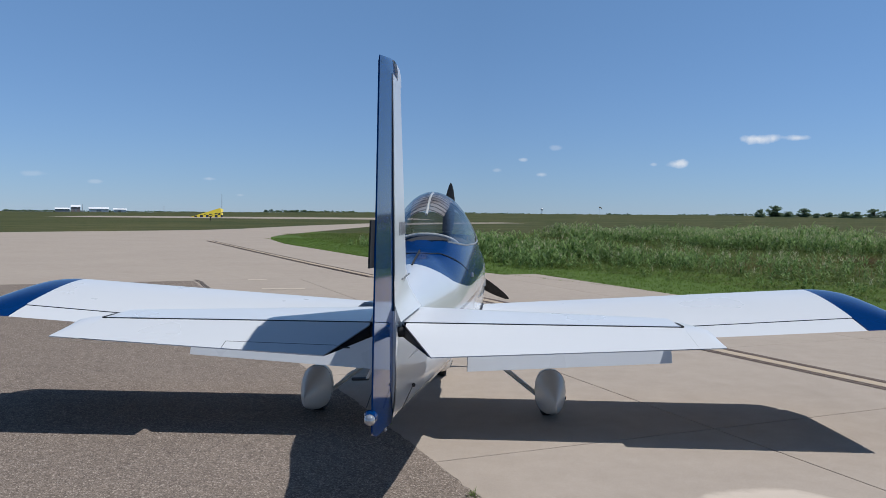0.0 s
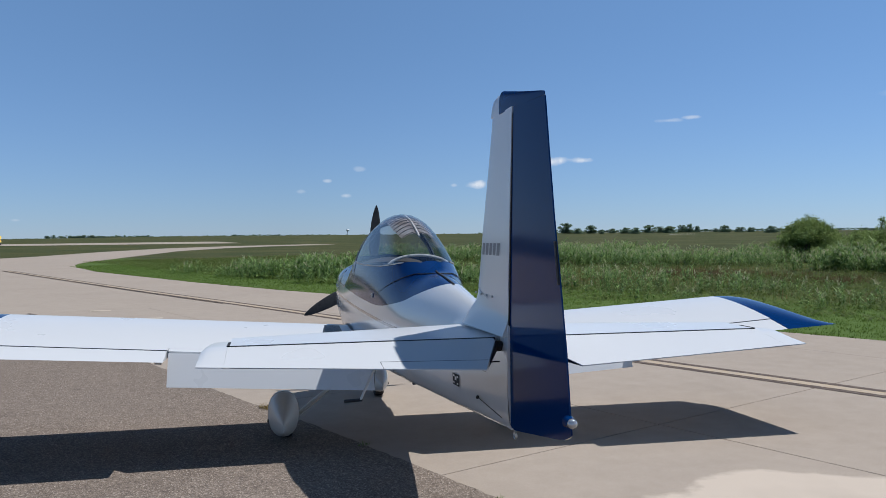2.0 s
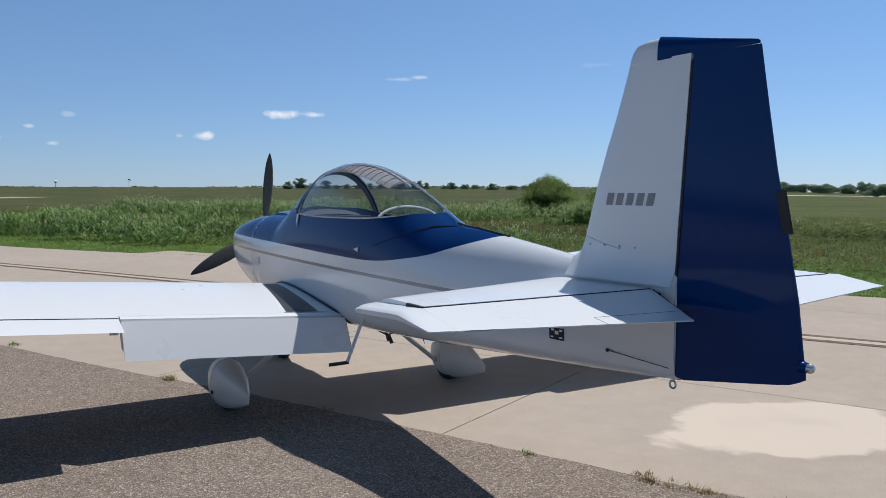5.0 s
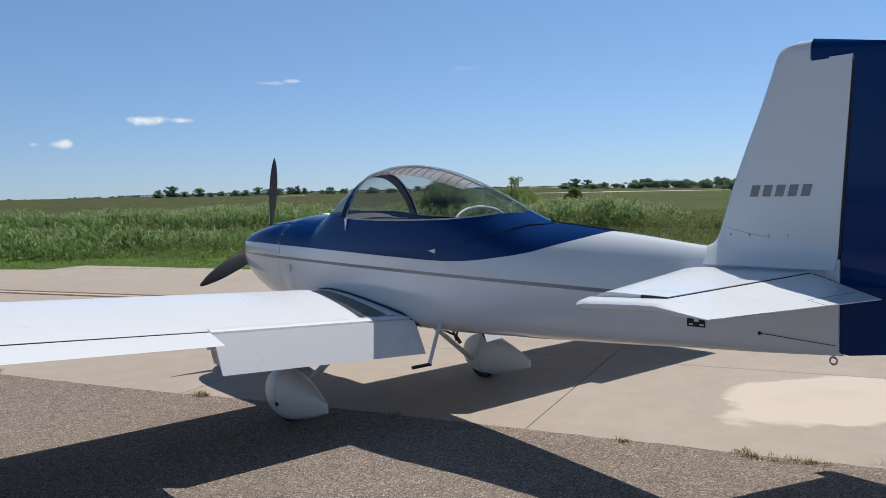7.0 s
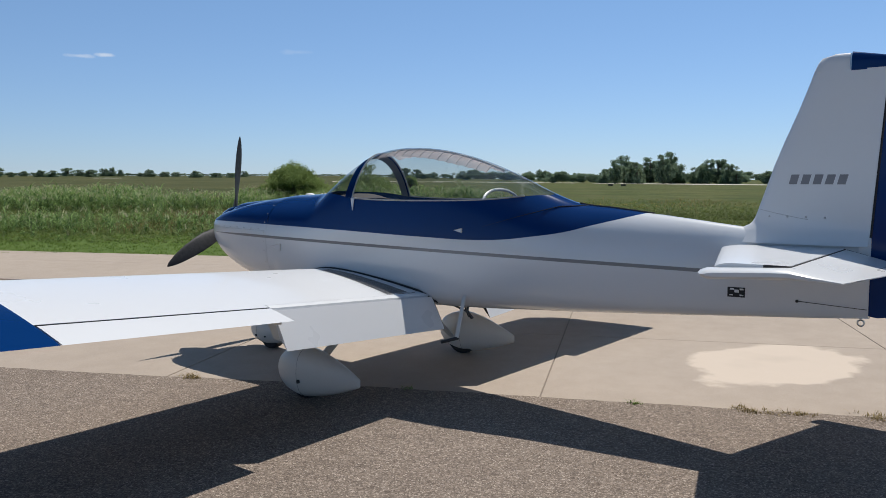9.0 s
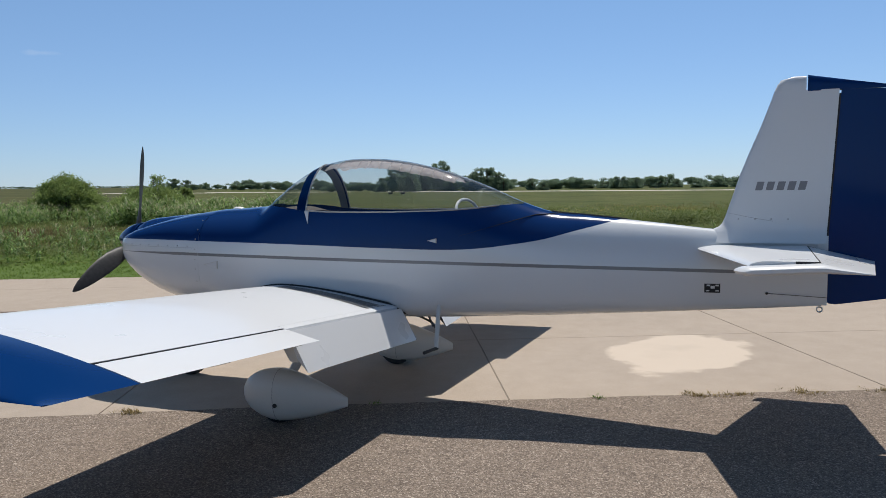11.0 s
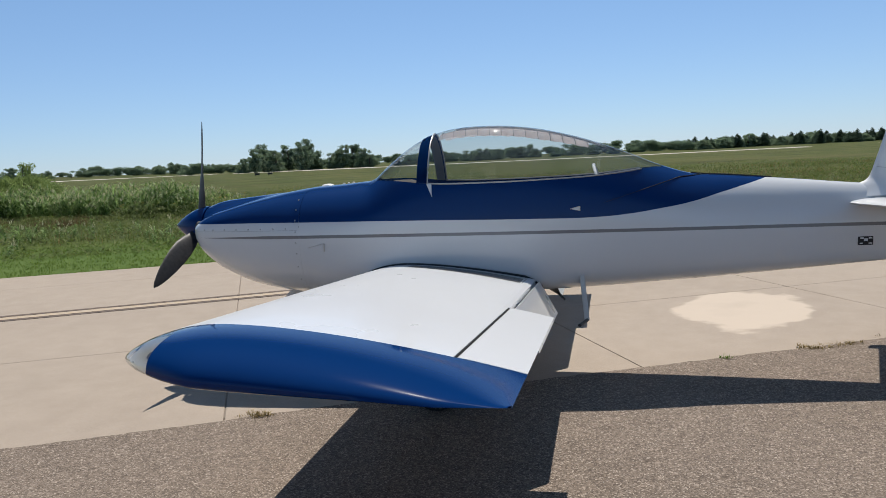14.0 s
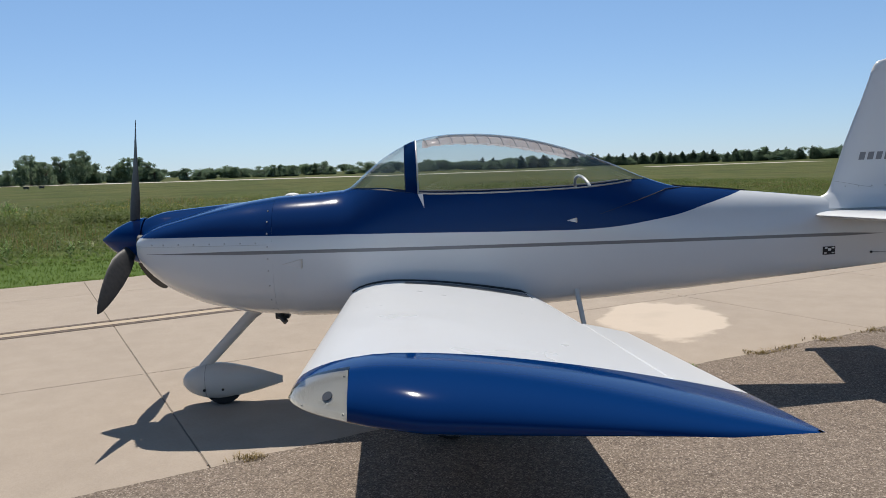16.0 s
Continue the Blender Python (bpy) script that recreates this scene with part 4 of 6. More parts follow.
    def tip_ring(t, n=26):
        up, lo = [], []
        for k in range(n + 1):
            f = (1 - math.cos(math.pi * k / n)) / 2
            x = TIP_IN + (tip_outer(f) - TIP_IN) * t
            u, d = foil(f)
            edge_o = -0.014 * min(1, f * 6) * min(1, (1 - f) * 6)
            up.append(wing_point(s * x, f, edge_o + (u - edge_o) * math.sqrt(max(0.0, 1 - t**2.3))))
            lo.append(wing_point(s * x, f, edge_o + (d - edge_o) * math.sqrt(max(0.0, 1 - t**5))))
        return up[::-1] + lo[1:]

    ts = [0, 0.12, 0.25, 0.38, 0.5, 0.62, 0.72, 0.8, 0.87, 0.925, 0.965, 0.99, 1.0]
    full = loft([tip_ring(t) for t in ts])
    bmesh.ops.remove_doubles(full, verts=full.verts, dist=0.0005)
    lens = full.copy()

    def is_lens(fc):
        c = fc.calc_center_median()
        return c.y > 4.385 and abs(c.x) > 3.30 + 0.9 * max(0, 4.47 - c.y) * 0.4

    bmesh.ops.delete(lens, geom=[fc for fc in lens.faces if not is_lens(fc)], context="FACES")
    bmesh.ops.delete(full, geom=[fc for fc in full.faces if is_lens(fc)], context="FACES")
    tip = part("wing_tip", full, blue_paint, wing, "glossy blue fibreglass wing tip", sharp=55)
    lens_ob = part("light_lens", lens, acrylic, tip, "clear light lens in the wing tip")
    lens_ob.visible_shadow = False
    def in_tip(f, t, up):
        u, d = foil(f)
        o = -0.014 * min(1, f * 6) * min(1, (1 - f) * 6)
        o += (u - o) * 0.94 * math.sqrt(1 - t**2.3) if up else (d - o) * 0.94 * math.sqrt(1 - t**5)
        return wing_point(s * (TIP_IN + (tip_outer(f) - TIP_IN) * t), f, o)

    grid = []
    for k in range(13):
        f = 0.004 + 0.118 * k / 12
        a, b = in_tip(f, 0.42, True), in_tip(f, 0.86, False)
        grid.append([a.lerp(b, j / 4) for j in range(5)])
    bm = loft(grid, closed=False)
    bmesh.ops.solidify(bm, geom=list(bm.faces), thickness=0.003)
    part("light_plate", bm, lens_white, tip, "white mounting panel behind the lens", smooth=False)
    grid = [[in_tip(0.141, t, True).lerp(in_tip(0.141, t, False), j / 4) for j in range(5)] for t in (0.02, 0.3, 0.5, 0.7, 0.85, 0.95)]
    bm = loft(grid, closed=False)
    bmesh.ops.solidify(bm, geom=list(bm.faces), thickness=0.002)
    part("light_wall", bm, lens_white, tip, "pale wall closing the light bay", smooth=False)
    bm = bmesh.new()
    mid_, out_ = in_tip(0.082, 0.42, True).lerp(in_tip(0.082, 0.86, False), 0.55), in_tip(0.095, 0.6, True) - in_tip(0.07, 0.6, True)
    nrm = out_.cross(in_tip(0.082, 0.42, True) - in_tip(0.082, 0.86, False)).normalized()
    turn = nrm.to_track_quat("Z", "Y").to_matrix().to_4x4()
    bmesh.ops.create_cone(bm, cap_ends=True, segments=20, radius1=0.0155, radius2=0.0155, depth=0.008, matrix=Matrix.Translation(mid_) @ turn)
    lamp_part = part("lamp", bm, material("lamp_dark", (0.10, 0.10, 0.11), 0.35, 0.3)[0], tip, "small round lamp")
    for k in range(4):
        bm = bmesh.new()
        p = in_tip((0.03, 0.115)[k % 2], 0.42, True).lerp(in_tip((0.03, 0.115)[k % 2], 0.86, False), 0.12 + 0.76 * (k // 2))
        bmesh.ops.create_uvsphere(bm, u_segments=6, v_segments=4, radius=0.004, matrix=Matrix.Translation(p))
        part("screw", bm, steel, lamp_part)
    bm = bmesh.new()
    c = in_tip(0.131, 0.45, True).lerp(in_tip(0.131, 0.86, False), 0.5)
    bmesh.ops.create_uvsphere(bm, u_segments=16, v_segments=10, radius=0.012, matrix=Matrix.Translation(c))
    part("strobe", bm, material("strobe_glass", (0.5, 0.5, 0.5), 0.35, 0.4)[0], tip, "chromed strobe bulb")

# ---- tail ----
def slab(x, y0, y1, z0, z1, half, n=10, blunt=0.0):
    """A thin symmetric section at x from y0 (front) to y1 (rear)."""
    up, lo = [], []
    for k in range(n + 1):
        f = (1 - math.cos(math.pi * k / n)) / 2
        t = half * (math.sqrt(f) * (1 - f) * 2.6 if not blunt else max(0, 1 - (1 - blunt) * f))
        y, z = y0 + (y1 - y0) * f, z0 + (z1 - z0) * f
        up.append(Vector((x, y, z + t)))
        lo.append(Vector((x, y, z - t)))
    return up[::-1] + lo[1:]


def stab_le(ax):
    return 1.285 - 0.30 * ax


Y_HINGE, Z_HINGE = 0.577, 1.208


def elev_te(ax):
    """Trailing edge of the elevator: swept, and cut away towards the rudder."""
    return 0.215 + 0.119 * (ax - 0.20) if ax >= 0.20 else Y_HINGE - (ax - 0.062) / 0.138 * (Y_HINGE - 0.215)


def elev_z(ax, y):
    """Middle height of the elevator at that span and chord."""
    te = 0.215 + 0.119 * (ax - 0.20)
    f = (Y_HINGE - y) / (Y_HINGE - te)
    return Z_HINGE + (1.149 + 0.0295 * ax - Z_HINGE) * f, f


for s in (-1, 1):
    bm = bmesh.new()
    rings = []
    for x in stations(0.03, 1.205, 0.13):
        le = stab_le(x)
        up, lo = [], []
        for k in range(13):
            f = (1 - math.cos(math.pi * k / 12)) / 2
            t = 0.028 * min(1, 2.4 * math.sqrt(f) * (1 - 0.42 * f))
            y = le + (Y_HINGE + 0.010 - le) * f
            up.append(Vector((s * x, y, Z_HINGE + t)))
            lo.append(Vector((s * x, y, Z_HINGE - t)))
        rings.append(up[::-1] + lo[1:])
    stab = part("stabilizer", loft(rings, bm=bm), white_paint, plane, "white tapered horizontal stabilizer", sharp=50)
    # elevator with its balance horn at the tip
    rings = []
    for x in [0.075, 0.10, 0.15, 0.20, 0.35, 0.6, 0.9, 1.209]:
        y_te = elev_te(x)
        up, lo = [], []
        for k in range(9):
            y = Y_HINGE + (y_te - Y_HINGE) * k / 8
            z, f = elev_z(x, y)
            t = 0.022 * (1 - f) + 0.002
            up.append(Vector((s * x, y, z + t)))
            lo.append(Vector((s * x, y, z - t)))
        rings.append(up[::-1] + lo)
    bm = loft(rings)
    rings = []
    for x, sq in ((1.2095, 1), (1.25, 1), (1.285, 0.92), (1.305, 0.7), (1.314, 0.3)):
        y0, y1 = 0.995 - 0.4 * (x - 1.212) - 0.03 * (1 - sq), elev_te(x)
        up, lo = [], []
        for k in range(13):
            q = (1 - math.cos(math.pi * k / 12)) / 2
            y = y0 + (y1 - y0) * q
            z, f = elev_z(x, y)
            if f < 0:
                z = Z_HINGE + 0.015 * f
            t = sq * (0.022 * (1 - f) if f > 0 else 0.022 * min(1, 4 * math.sqrt(q))) + 0.002
            up.append(Vector((s * x, y, z + t)))
            lo.append(Vector((s * x, y, z - t)))
        rings.append(up[::-1] + lo[1:])
    loft(rings, bm=bm)
    bmesh.ops.remove_doubles(bm, verts=bm.verts, dist=0.0008)
    elevator = part("elevator", bm, white_paint, plane, "white elevator with a balance horn, slightly drooped", sharp=35)
    # near-black boxes paint the shade in the horn slot and the hinge gap
    bm = box(bmesh.new(), (s * 1.207 - 0.006, Y_HINGE + 0.006, Z_HINGE - 0.02), (s * 1.207 + 0.006, Y_HINGE + 0.12, Z_HINGE + 0.0292))
    part("horn_gap", bm, dark_gap, elevator, "dark slot beside the balance horn", smooth=False)
    bm = box(bmesh.new(), (s * 0.635 - 0.568, Y_HINGE + 0.002, Z_HINGE - 0.02), (s * 0.635 + 0.568, Y_HINGE + 0.0092, Z_HINGE + 0.0268))
    part("hinge_seal", bm, dark_gap, elevator, "dark elevator hinge gap", smooth=False)
    if s < 0:
        bm = bmesh.new()
        for a, b in (((0.60, elev_te(0.60)), (0.605, 0.337)), ((0.605, 0.337), (0.165, 0.318))):
            pts = []
            for k in range(7):
                x, y = a[0] + (b[0] - a[0]) * k / 6, a[1] + (b[1] - a[1]) * k / 6
                z, f = elev_z(x, y)
                pts.append(Vector((-x, y, z + 0.022 * (1 - f) + 0.0017)))
            tube(bm, pts, 0.0013, 5)
        part("trim_tab_gap", bm, dark_gap, elevator, "thin dark outline of the trim tab")
        # hinge wire of the tab, standing proud of its inner end
        bm = bmesh.new()
        tube(bm, [Vector((-0.160, 0.318, elev_z(0.16, 0.318)[0])), Vector((-0.118, 0.318, elev_z(0.16, 0.318)[0]))], 0.003, 5)
        part("trim_pin", bm, dark_gap, elevator)
    bm = bmesh.new()
    tube(bm, [Vector((s * 0.02, Y_HINGE - 0.02, Z_HINGE - 0.01)), Vector((s * 0.11, Y_HINGE - 0.02, Z_HINGE - 0.01))], 0.022, 10)
    part("elevator_tube", bm, dark_gap, elevator)
    bm = bmesh.new()
    rib = []
    for k in range(5):
        f = k / 4
        x, y = 0.062 + 0.136 * f, Y_HINGE + (0.222 - Y_HINGE) * f
        z = elev_z(0.2, y)[0]
        t = 0.023 * (1 - f) + 0.001
        rib.append([Vector((s * (x - 0.005), y - 0.003, z + t)), Vector((s * (x - 0.005), y - 0.003, z - t - 0.006 * (1 - f)))])
    loft(rib, closed=False, bm=bm)
    part("root_rib", bm, dark_gap, elevator, "dark inner rib of the elevator", smooth=False)

# fin: leading edge sweeps back, broad rounded base
def fin_le(z):
    return interp([(1.20, 1.25), (1.30, 1.205), (1.336, 1.165), (1.352, 1.128), (1.385, 1.100), (1.45, 1.076), (1.73, 0.985), (2.04, 0.862), (2.19, 0.808), (2.275, 0.775), (2.302, 0.752), (2.318, 0.69)], z)


def fin_half(z):
    return 0.042 - 0.012 * (z - 1.2) + 0.052 * max(0, (1.44 - z) / 0.16) ** 2


def hinge_y(z):
    return 0.492 - 0.058 * (z - 0.85)


rings = []
for z in [1.25, 1.29, 1.315, 1.336, 1.352, 1.37, 1.39, 1.42, 1.46, 1.55, 1.7, 1.85, 2.0, 2.1, 2.18, 2.228]:
    half = fin_half(z)
    le, te = fin_le(z), hinge_y(z) + 0.005
    left, right = [], []
    for k in range(15):
        f = (1 - math.cos(math.pi * k / 14)) / 2
        t = half * (min(1, 2.3 * math.sqrt(f) * (1 - 0.36 * f)) if z > 1.44 else min(1, 2.3 * math.sqrt(f) * (1 - 0.36 * f)) * (1 - 0.45 * f * min(1, (1.44 - z) / 0.1)))
        left.append(Vector((-t, le + (te - le) * f, z)))
        right.append(Vector((t, le + (te - le) * f, z)))
    rings.append(left[::-1] + right[1:])
bm = loft(rings)
rings = []
for z, sq in ((2.228, 1.0), (2.27, 0.98), (2.30, 0.8), (2.315, 0.5), (2.32, 0.15)):
    half = 0.028 * sq
    le, te = fin_le(min(z, 2.318)), 0.608
    left, right = [], []
    for k in range(11):
        f = (1 - math.cos(math.pi * k / 10)) / 2
        t = half * min(1, 2.3 * math.sqrt(f) * (1 - 0.2 * f))
        left.append(Vector((-t, le + (te - le) * f, z)))
        right.append(Vector((t, le + (te - le) * f, z)))
    rings.append(left[::-1] + right[1:])
loft(rings, bm=bm)
fin = part("fin", bm, white_paint, plane, "white upright tail fin", sharp=50)
# rear post of the fuselage and base fairing
bm = loft([[Vector((sx * w, y, z)) for sx, y in ((-1, 0.46), (-1, 0.52), (1, 0.52), (1, 0.46))] for z, w in ((0.85, 0.03), (1.0, 0.042), (1.2, 0.045), (1.30, 0.04))])
part("tail_post", bm, white_paint, fin)
# near-black strip painting the shade between fin and rudder
bm = loft([[Vector((sx * w, hinge_y(z) + dy, z)) for sx, dy in ((-1, 0.0042), (-1, -0.0062), (1, -0.0062), (1, 0.0042))] for z, w in ((0.86, 0.026), (1.0, 0.034), (1.2, 0.039), (1.42, 0.036), (1.7, 0.033), (2.2, 0.0272))])
part("hinge_gap", bm, dark_gap, fin, "dark rudder hinge gap", smooth=False)
for s in (-1, 1):
    for y in (0.70, 0.80, 0.90, 1.00):
        bm = bmesh.new()
        bmesh.ops.create_uvsphere(bm, u_segments=6, v_segments=4, radius=0.006, matrix=pose(s * 0.046, y, 1.405))
        part("screw", bm, steel, fin)

# seam where the fin meets its fairing
for s in (-1, 1):
    pts = []
    for k in range(15):
        f = 0.5 * k / 14
        y, z = 1.065 - 0.555 * f, 1.445 - 0.075 * math.sin(0.5 * math.pi * f)
        half = fin_half(z)
        g = (fin_le(z) - y) / (fin_le(z) - hinge_y(z) - 0.006)
        pts.append(Vector((s * (half * min(1, 2.3 * math.sqrt(max(g, 0)) * (1 - 0.36 * g)) + 0.0006), y, z)))
    bm = bmesh.new()
    tube(bm, pts, 0.0014, 4)
    part("fairing_seam", bm, material("seam_shade", (0.42, 0.42, 0.43), 0.6)[0], fin)

# rudder
def rud_te(z):
    return interp([(0.95, -0.115), (1.2, -0.085), (1.78, 0.035), (2.24, 0.115)], z)


rings = []
for k, z in enumerate([0.847, 0.93, 1.05, 1.25, 1.5, 1.75, 2.0, 2.15, 2.222]):
    he = hinge_y(z) - 0.0065
    te = rud_te(max(z, 0.955)) if z > 0.9 else -0.115
    half = 0.031 - 0.006 * (z - 0.9)
    lift = 0.092 if k == 0 else (0.06 if k == 1 else 0.0)
    left, right = [], []
    for f in (0, 0.02, 0.06, 0.12, 0.2, 0.4, 0.6, 0.8, 0.9, 0.96, 1.0):
        t = half * (1 - f) + 0.003
        y = he + (te - he) * f
        turn = 0.045 * (he - y)
        # the lower corners are rounded
        up = z + lift * f + (0.042 * max(0, 1 - f / 0.12) ** 2 + 0.022 * max(0, (f - 0.85) / 0.15) ** 2 if k == 0 else 0)
        left.append(Vector((turn - t, y, up)))
        right.append(Vector((turn + t, y, up)))
    rings.append(left[::-1] + right)
bm = loft(rings)
rings = []
for z, sq in ((2.2205, 1.0), (2.27, 1.0), (2.30, 0.85), (2.318, 0.5), (2.325, 0.1)):
    y0, y1 = 0.600, 0.118 + 0.06 * (1 - sq)
    left, right = [], []
    for j in range(9):
        f = j / 8
        t = sq * (0.024 * (1 - f**1.6)) + 0.002
        y = y0 + (y1 - y0) * f
        zz = z - 0.078 * f * (z - 2.226) / 0.1
        turn = 0.045 * (0.41 - y)
        left.append(Vector((turn - t, y, zz)))
        right.append(Vector((turn + t, y, zz)))
    rings.append(left[::-1] + right)
loft(rings, bm=bm)
rudder = part("rudder", bm, blue_paint, plane, "dark glossy blue rudder with a balance horn on top", sharp=35)
bm = bmesh.new()
tab = [(x, rud_te(z) + dy, z) for z in (1.50, 1.66) for x, dy in ((0.014, 0.02), (0.022, 0.02), (0.008, -0.032), (0.002, -0.030))]
tv = [bm.verts.new(p) for p in tab]
for q in ((0, 1, 2, 3), (4, 7, 6, 5), (0, 4, 5, 1), (1, 5, 6, 2), (2, 6, 7, 3), (3, 7, 4, 0)):
    bm.faces.new([tv[i] for i in q])
part("trim_tab", bm, dark_gap, rudder, "dark fixed trim tab on the rudder edge", smooth=False)
bm = bmesh.new()
tube(bm, [(0.02, -0.095, 1.012), (0.022, -0.125, 1.010)], [0.024, 0.019], 14)
lamp_base = part("tail_light_base", bm, blue_paint, rudder)
bm = bmesh.new()
bmesh.ops.create_uvsphere(bm, u_segments=16, v_segments=10, radius=0.019, matrix=pose(0.022, -0.134, 1.010))
part("tail_light", bm, material("tail_lens", (0.55, 0.55, 0.56), 0.1, 0.7)[0], lamp_base, "silvery glass tail light bulb")
# rudder pushrod and cable exit, tie-down ring
for s in (-1, 1):
    bm = bmesh.new()
    tube(bm, [(s * 0.086, 0.82, 0.922), (s * 0.072, 0.46, 0.905)], 0.002, 6)
    bmesh.ops.create_uvsphere(bm, u_segments=8, v_segments=6, radius=0.009, matrix=pose(s * 0.088, 0.82, 0.922))
    part("rudder_cable", bm, dark_gap, rudder, "thin rudder cable along the tail")
bm = bmesh.new()
tube(bm, [Vector((0, 0.50 + 0.017 * math.cos(a), 0.818 + 0.017 * math.sin(a))) for a in [2 * math.pi * k / 14 for k in range(15)]], 0.005, 6)
tube(bm, [(0, 0.50, 0.835), (0, 0.50, 0.86)], 0.006, 6)
part("tie_down_ring", bm, steel, plane, "steel tie-down ring under the tail")
# blank registration bars on the fin, slanted, and a dark sticker on the tail cone
mark_mat = material("mark_grey", (0.20, 0.20, 0.215), 0.45)[0]
for s in (-1, 1):
    for k in range(5):
        y0 = 0.902 - 0.064 * k if s < 0 else 0.612 + 0.064 * k
        bm = bmesh.new()
        d = -1 if s < 0 else 1
        z0 = 1.594
        corners = ((y0, z0), (y0 + d * 0.044, z0), (y0 + d * 0.044 + d * 0.014, z0 + 0.056), (y0 + d * 0.014, z0 + 0.056))
        def skin(y, z):
            half = 0.042 - 0.012 * (z - 1.2)
            le, te = fin_le(z), hinge_y(z) + 0.010
            f = (le - y) / (le - te)
            return half * min(1, 2.3 * math.sqrt(f) * (1 - 0.36 * f)) + 0.0015
        grid = [[Vector((s * skin(*(np.array(corners[0]) * (1 - a) * (1 - b) + np.array(corners[1]) * a * (1 - b) + np.array(corners[2]) * a * b + np.array(corners[3]) * (1 - a) * b)), *(np.array(corners[0]) * (1 - a) * (1 - b) + np.array(corners[1]) * a * (1 - b) + np.array(corners[2]) * a * b + np.array(corners[3]) * (1 - a) * b))) for a in (0, 0.33, 0.67, 1)] for b in (0, 0.5, 1)]
        part("marking_bar", loft(grid, closed=False), mark_mat, fin, "dark grey slanted bar of fin lettering")
for s in (-1,):
    bm = bmesh.new()
    def tail_skin(y, z, o):
        return Vector((s * (half_width_at(y, z) + o), y, z))
    bm.faces.new([bm.verts.new(tail_skin(y, z, 0.003)) for y, z in ((1.205, 0.918), (1.105, 0.918), (1.105, 0.978), (1.205, 0.978))])
    sticker = part("sticker", bm, dark_gap, fuselage, "small black sticker with light blocks", smooth=False)
    for y, z, w, h in ((1.19, 0.962, 0.022, 0.010), (1.135, 0.962, 0.022, 0.010), (1.165, 0.946, 0.026, 0.018), (1.193, 0.927, 0.02, 0.008), (1.135, 0.927, 0.022, 0.008)):
        bm = bmesh.new()
        bm.faces.new([bm.verts.new(tail_skin(a, b, 0.005)) for a, b in ((y, z), (y - w, z), (y - w, z + h), (y, z + h))])
        part("block", bm, white_paint, sticker, "", smooth=False)

# ---- landing gear ----
rubber = material("tyre_rubber", (0.018, 0.018, 0.019), 0.85)[0]


def pant(name, cx, y_nose, y_tail, z_mid, half_w, z_lo, z_hi, label, seam=10):
    """A teardrop wheel fairing, blunt ahead and drawn out to a knife edge behind."""
    rings = []
    for k in range(25):
        f = (1 - math.cos(math.pi * k / 24)) / 2
        g = math.sqrt(1 - ((0.36 - f) / 0.36) ** 2) if f < 0.36 else 1 - ((f - 0.36) / 0.64) ** 1.45
        w = half_w * g + 0.004
        y = y_nose + (y_tail - y_nose) * f
        sag = 0.035 * f
        q = g if f < 0.36 else 0.12 + 0.88 * g
        top, low = (z_hi - z_mid) * q - sag + 0.025 * f + 0.004, (z_mid - z_lo) * q + sag * 0.6 + 0.004
        top = max(top, -low + 0.03)
        ring = []
        for q in range(20):
            a = 2 * math.pi * q / 20
            c, sn = math.cos(a), math.sin(a)
            ring.append(Vector((cx + w * abs(c) ** 0.85 * (1 if c > 0 else -1), y, z_mid + (top if sn > 0 else low) * abs(sn) ** 0.85 * (1 if sn > 0 else -1))))
        rings.append(ring)
    ob = part(name, loft(rings), grey_white_paint, plane, label, sharp=60)
    # joint between the front shell and the rear one
    cut = [Vector((cx + (p.x - cx) * 1.003, p.y, z_mid + (p.z - z_mid) * 1.003)) for p in rings[seam]]
    bm = bmesh.new()
    tube(bm, cut + cut[:1], 0.0016, 4)
    part("shell_joint", bm, material("joint_shade", (0.16, 0.155, 0.15), 0.7)[0], ob, "thin joint round the fairing")
    return ob


def wheel(cx, y, r, w, parent):
    bm = bmesh.new()
    prof = [(-w, 0.55), (-w, 0.85), (-w * 0.8, 0.96), (0, 1.0), (w * 0.8, 0.96), (w, 0.85), (w, 0.55)]
    loft([[Vector((cx + a, y + r * b * math.cos(q), r + r * b * math.sin(q))) for a, b in prof] for q in [2 * math.pi * k / 28 for k in range(28)]] + [[Vector((cx + a, y + r * b, r)) for a, b in prof]], closed=False, bm=bm)
    tyre = part("tyre", bm, rubber, parent, "black rubber tyre")
    bm = bmesh.new()
    bmesh.ops.create_cone(bm, cap_ends=True, segments=20, radius1=r * 0.56, radius2=r * 0.56, depth=w * 1.6, matrix=pose(cx, y, r, 0, 90, 0))
    part("rim", bm, steel, parent)


for s in (-1, 1):
    fairing = pant("wheel_pant", s * 0.99, 4.265, 3.44, 0.212, 0.125, 0.036, 0.392, "off-white teardrop wheel pant")
    wheel(s * 0.97, 3.99, 0.165, 0.055, fairing)
    # the hole is a near-black disc, its inner shade put into the colour
    bm = bmesh.new()
    c = Vector((s * 1.112, 3.94, 0.158))
    bmesh.ops.create_cone(bm, cap_ends=True, segments=16, radius1=0.014, radius2=0.014, depth=0.02, matrix=Matrix.Translation(c) @ pose(0, 0, 0, 0, 90, 0))
    part("axle_hole", bm, dark_gap, fairing, "dark axle access hole")
    bm = bmesh.new()
    tube(bm, [(s * 0.2, 4.02, 0.70), (s * 0.5, 4.04, 0.465), (s * 0.89, 4.06, 0.155)], [0.021, 0.02, 0.018], 12, 2.1, (1, 0, 0))
    part("gear_leg", bm, grey_white_paint, plane, "slim faired main gear leg")
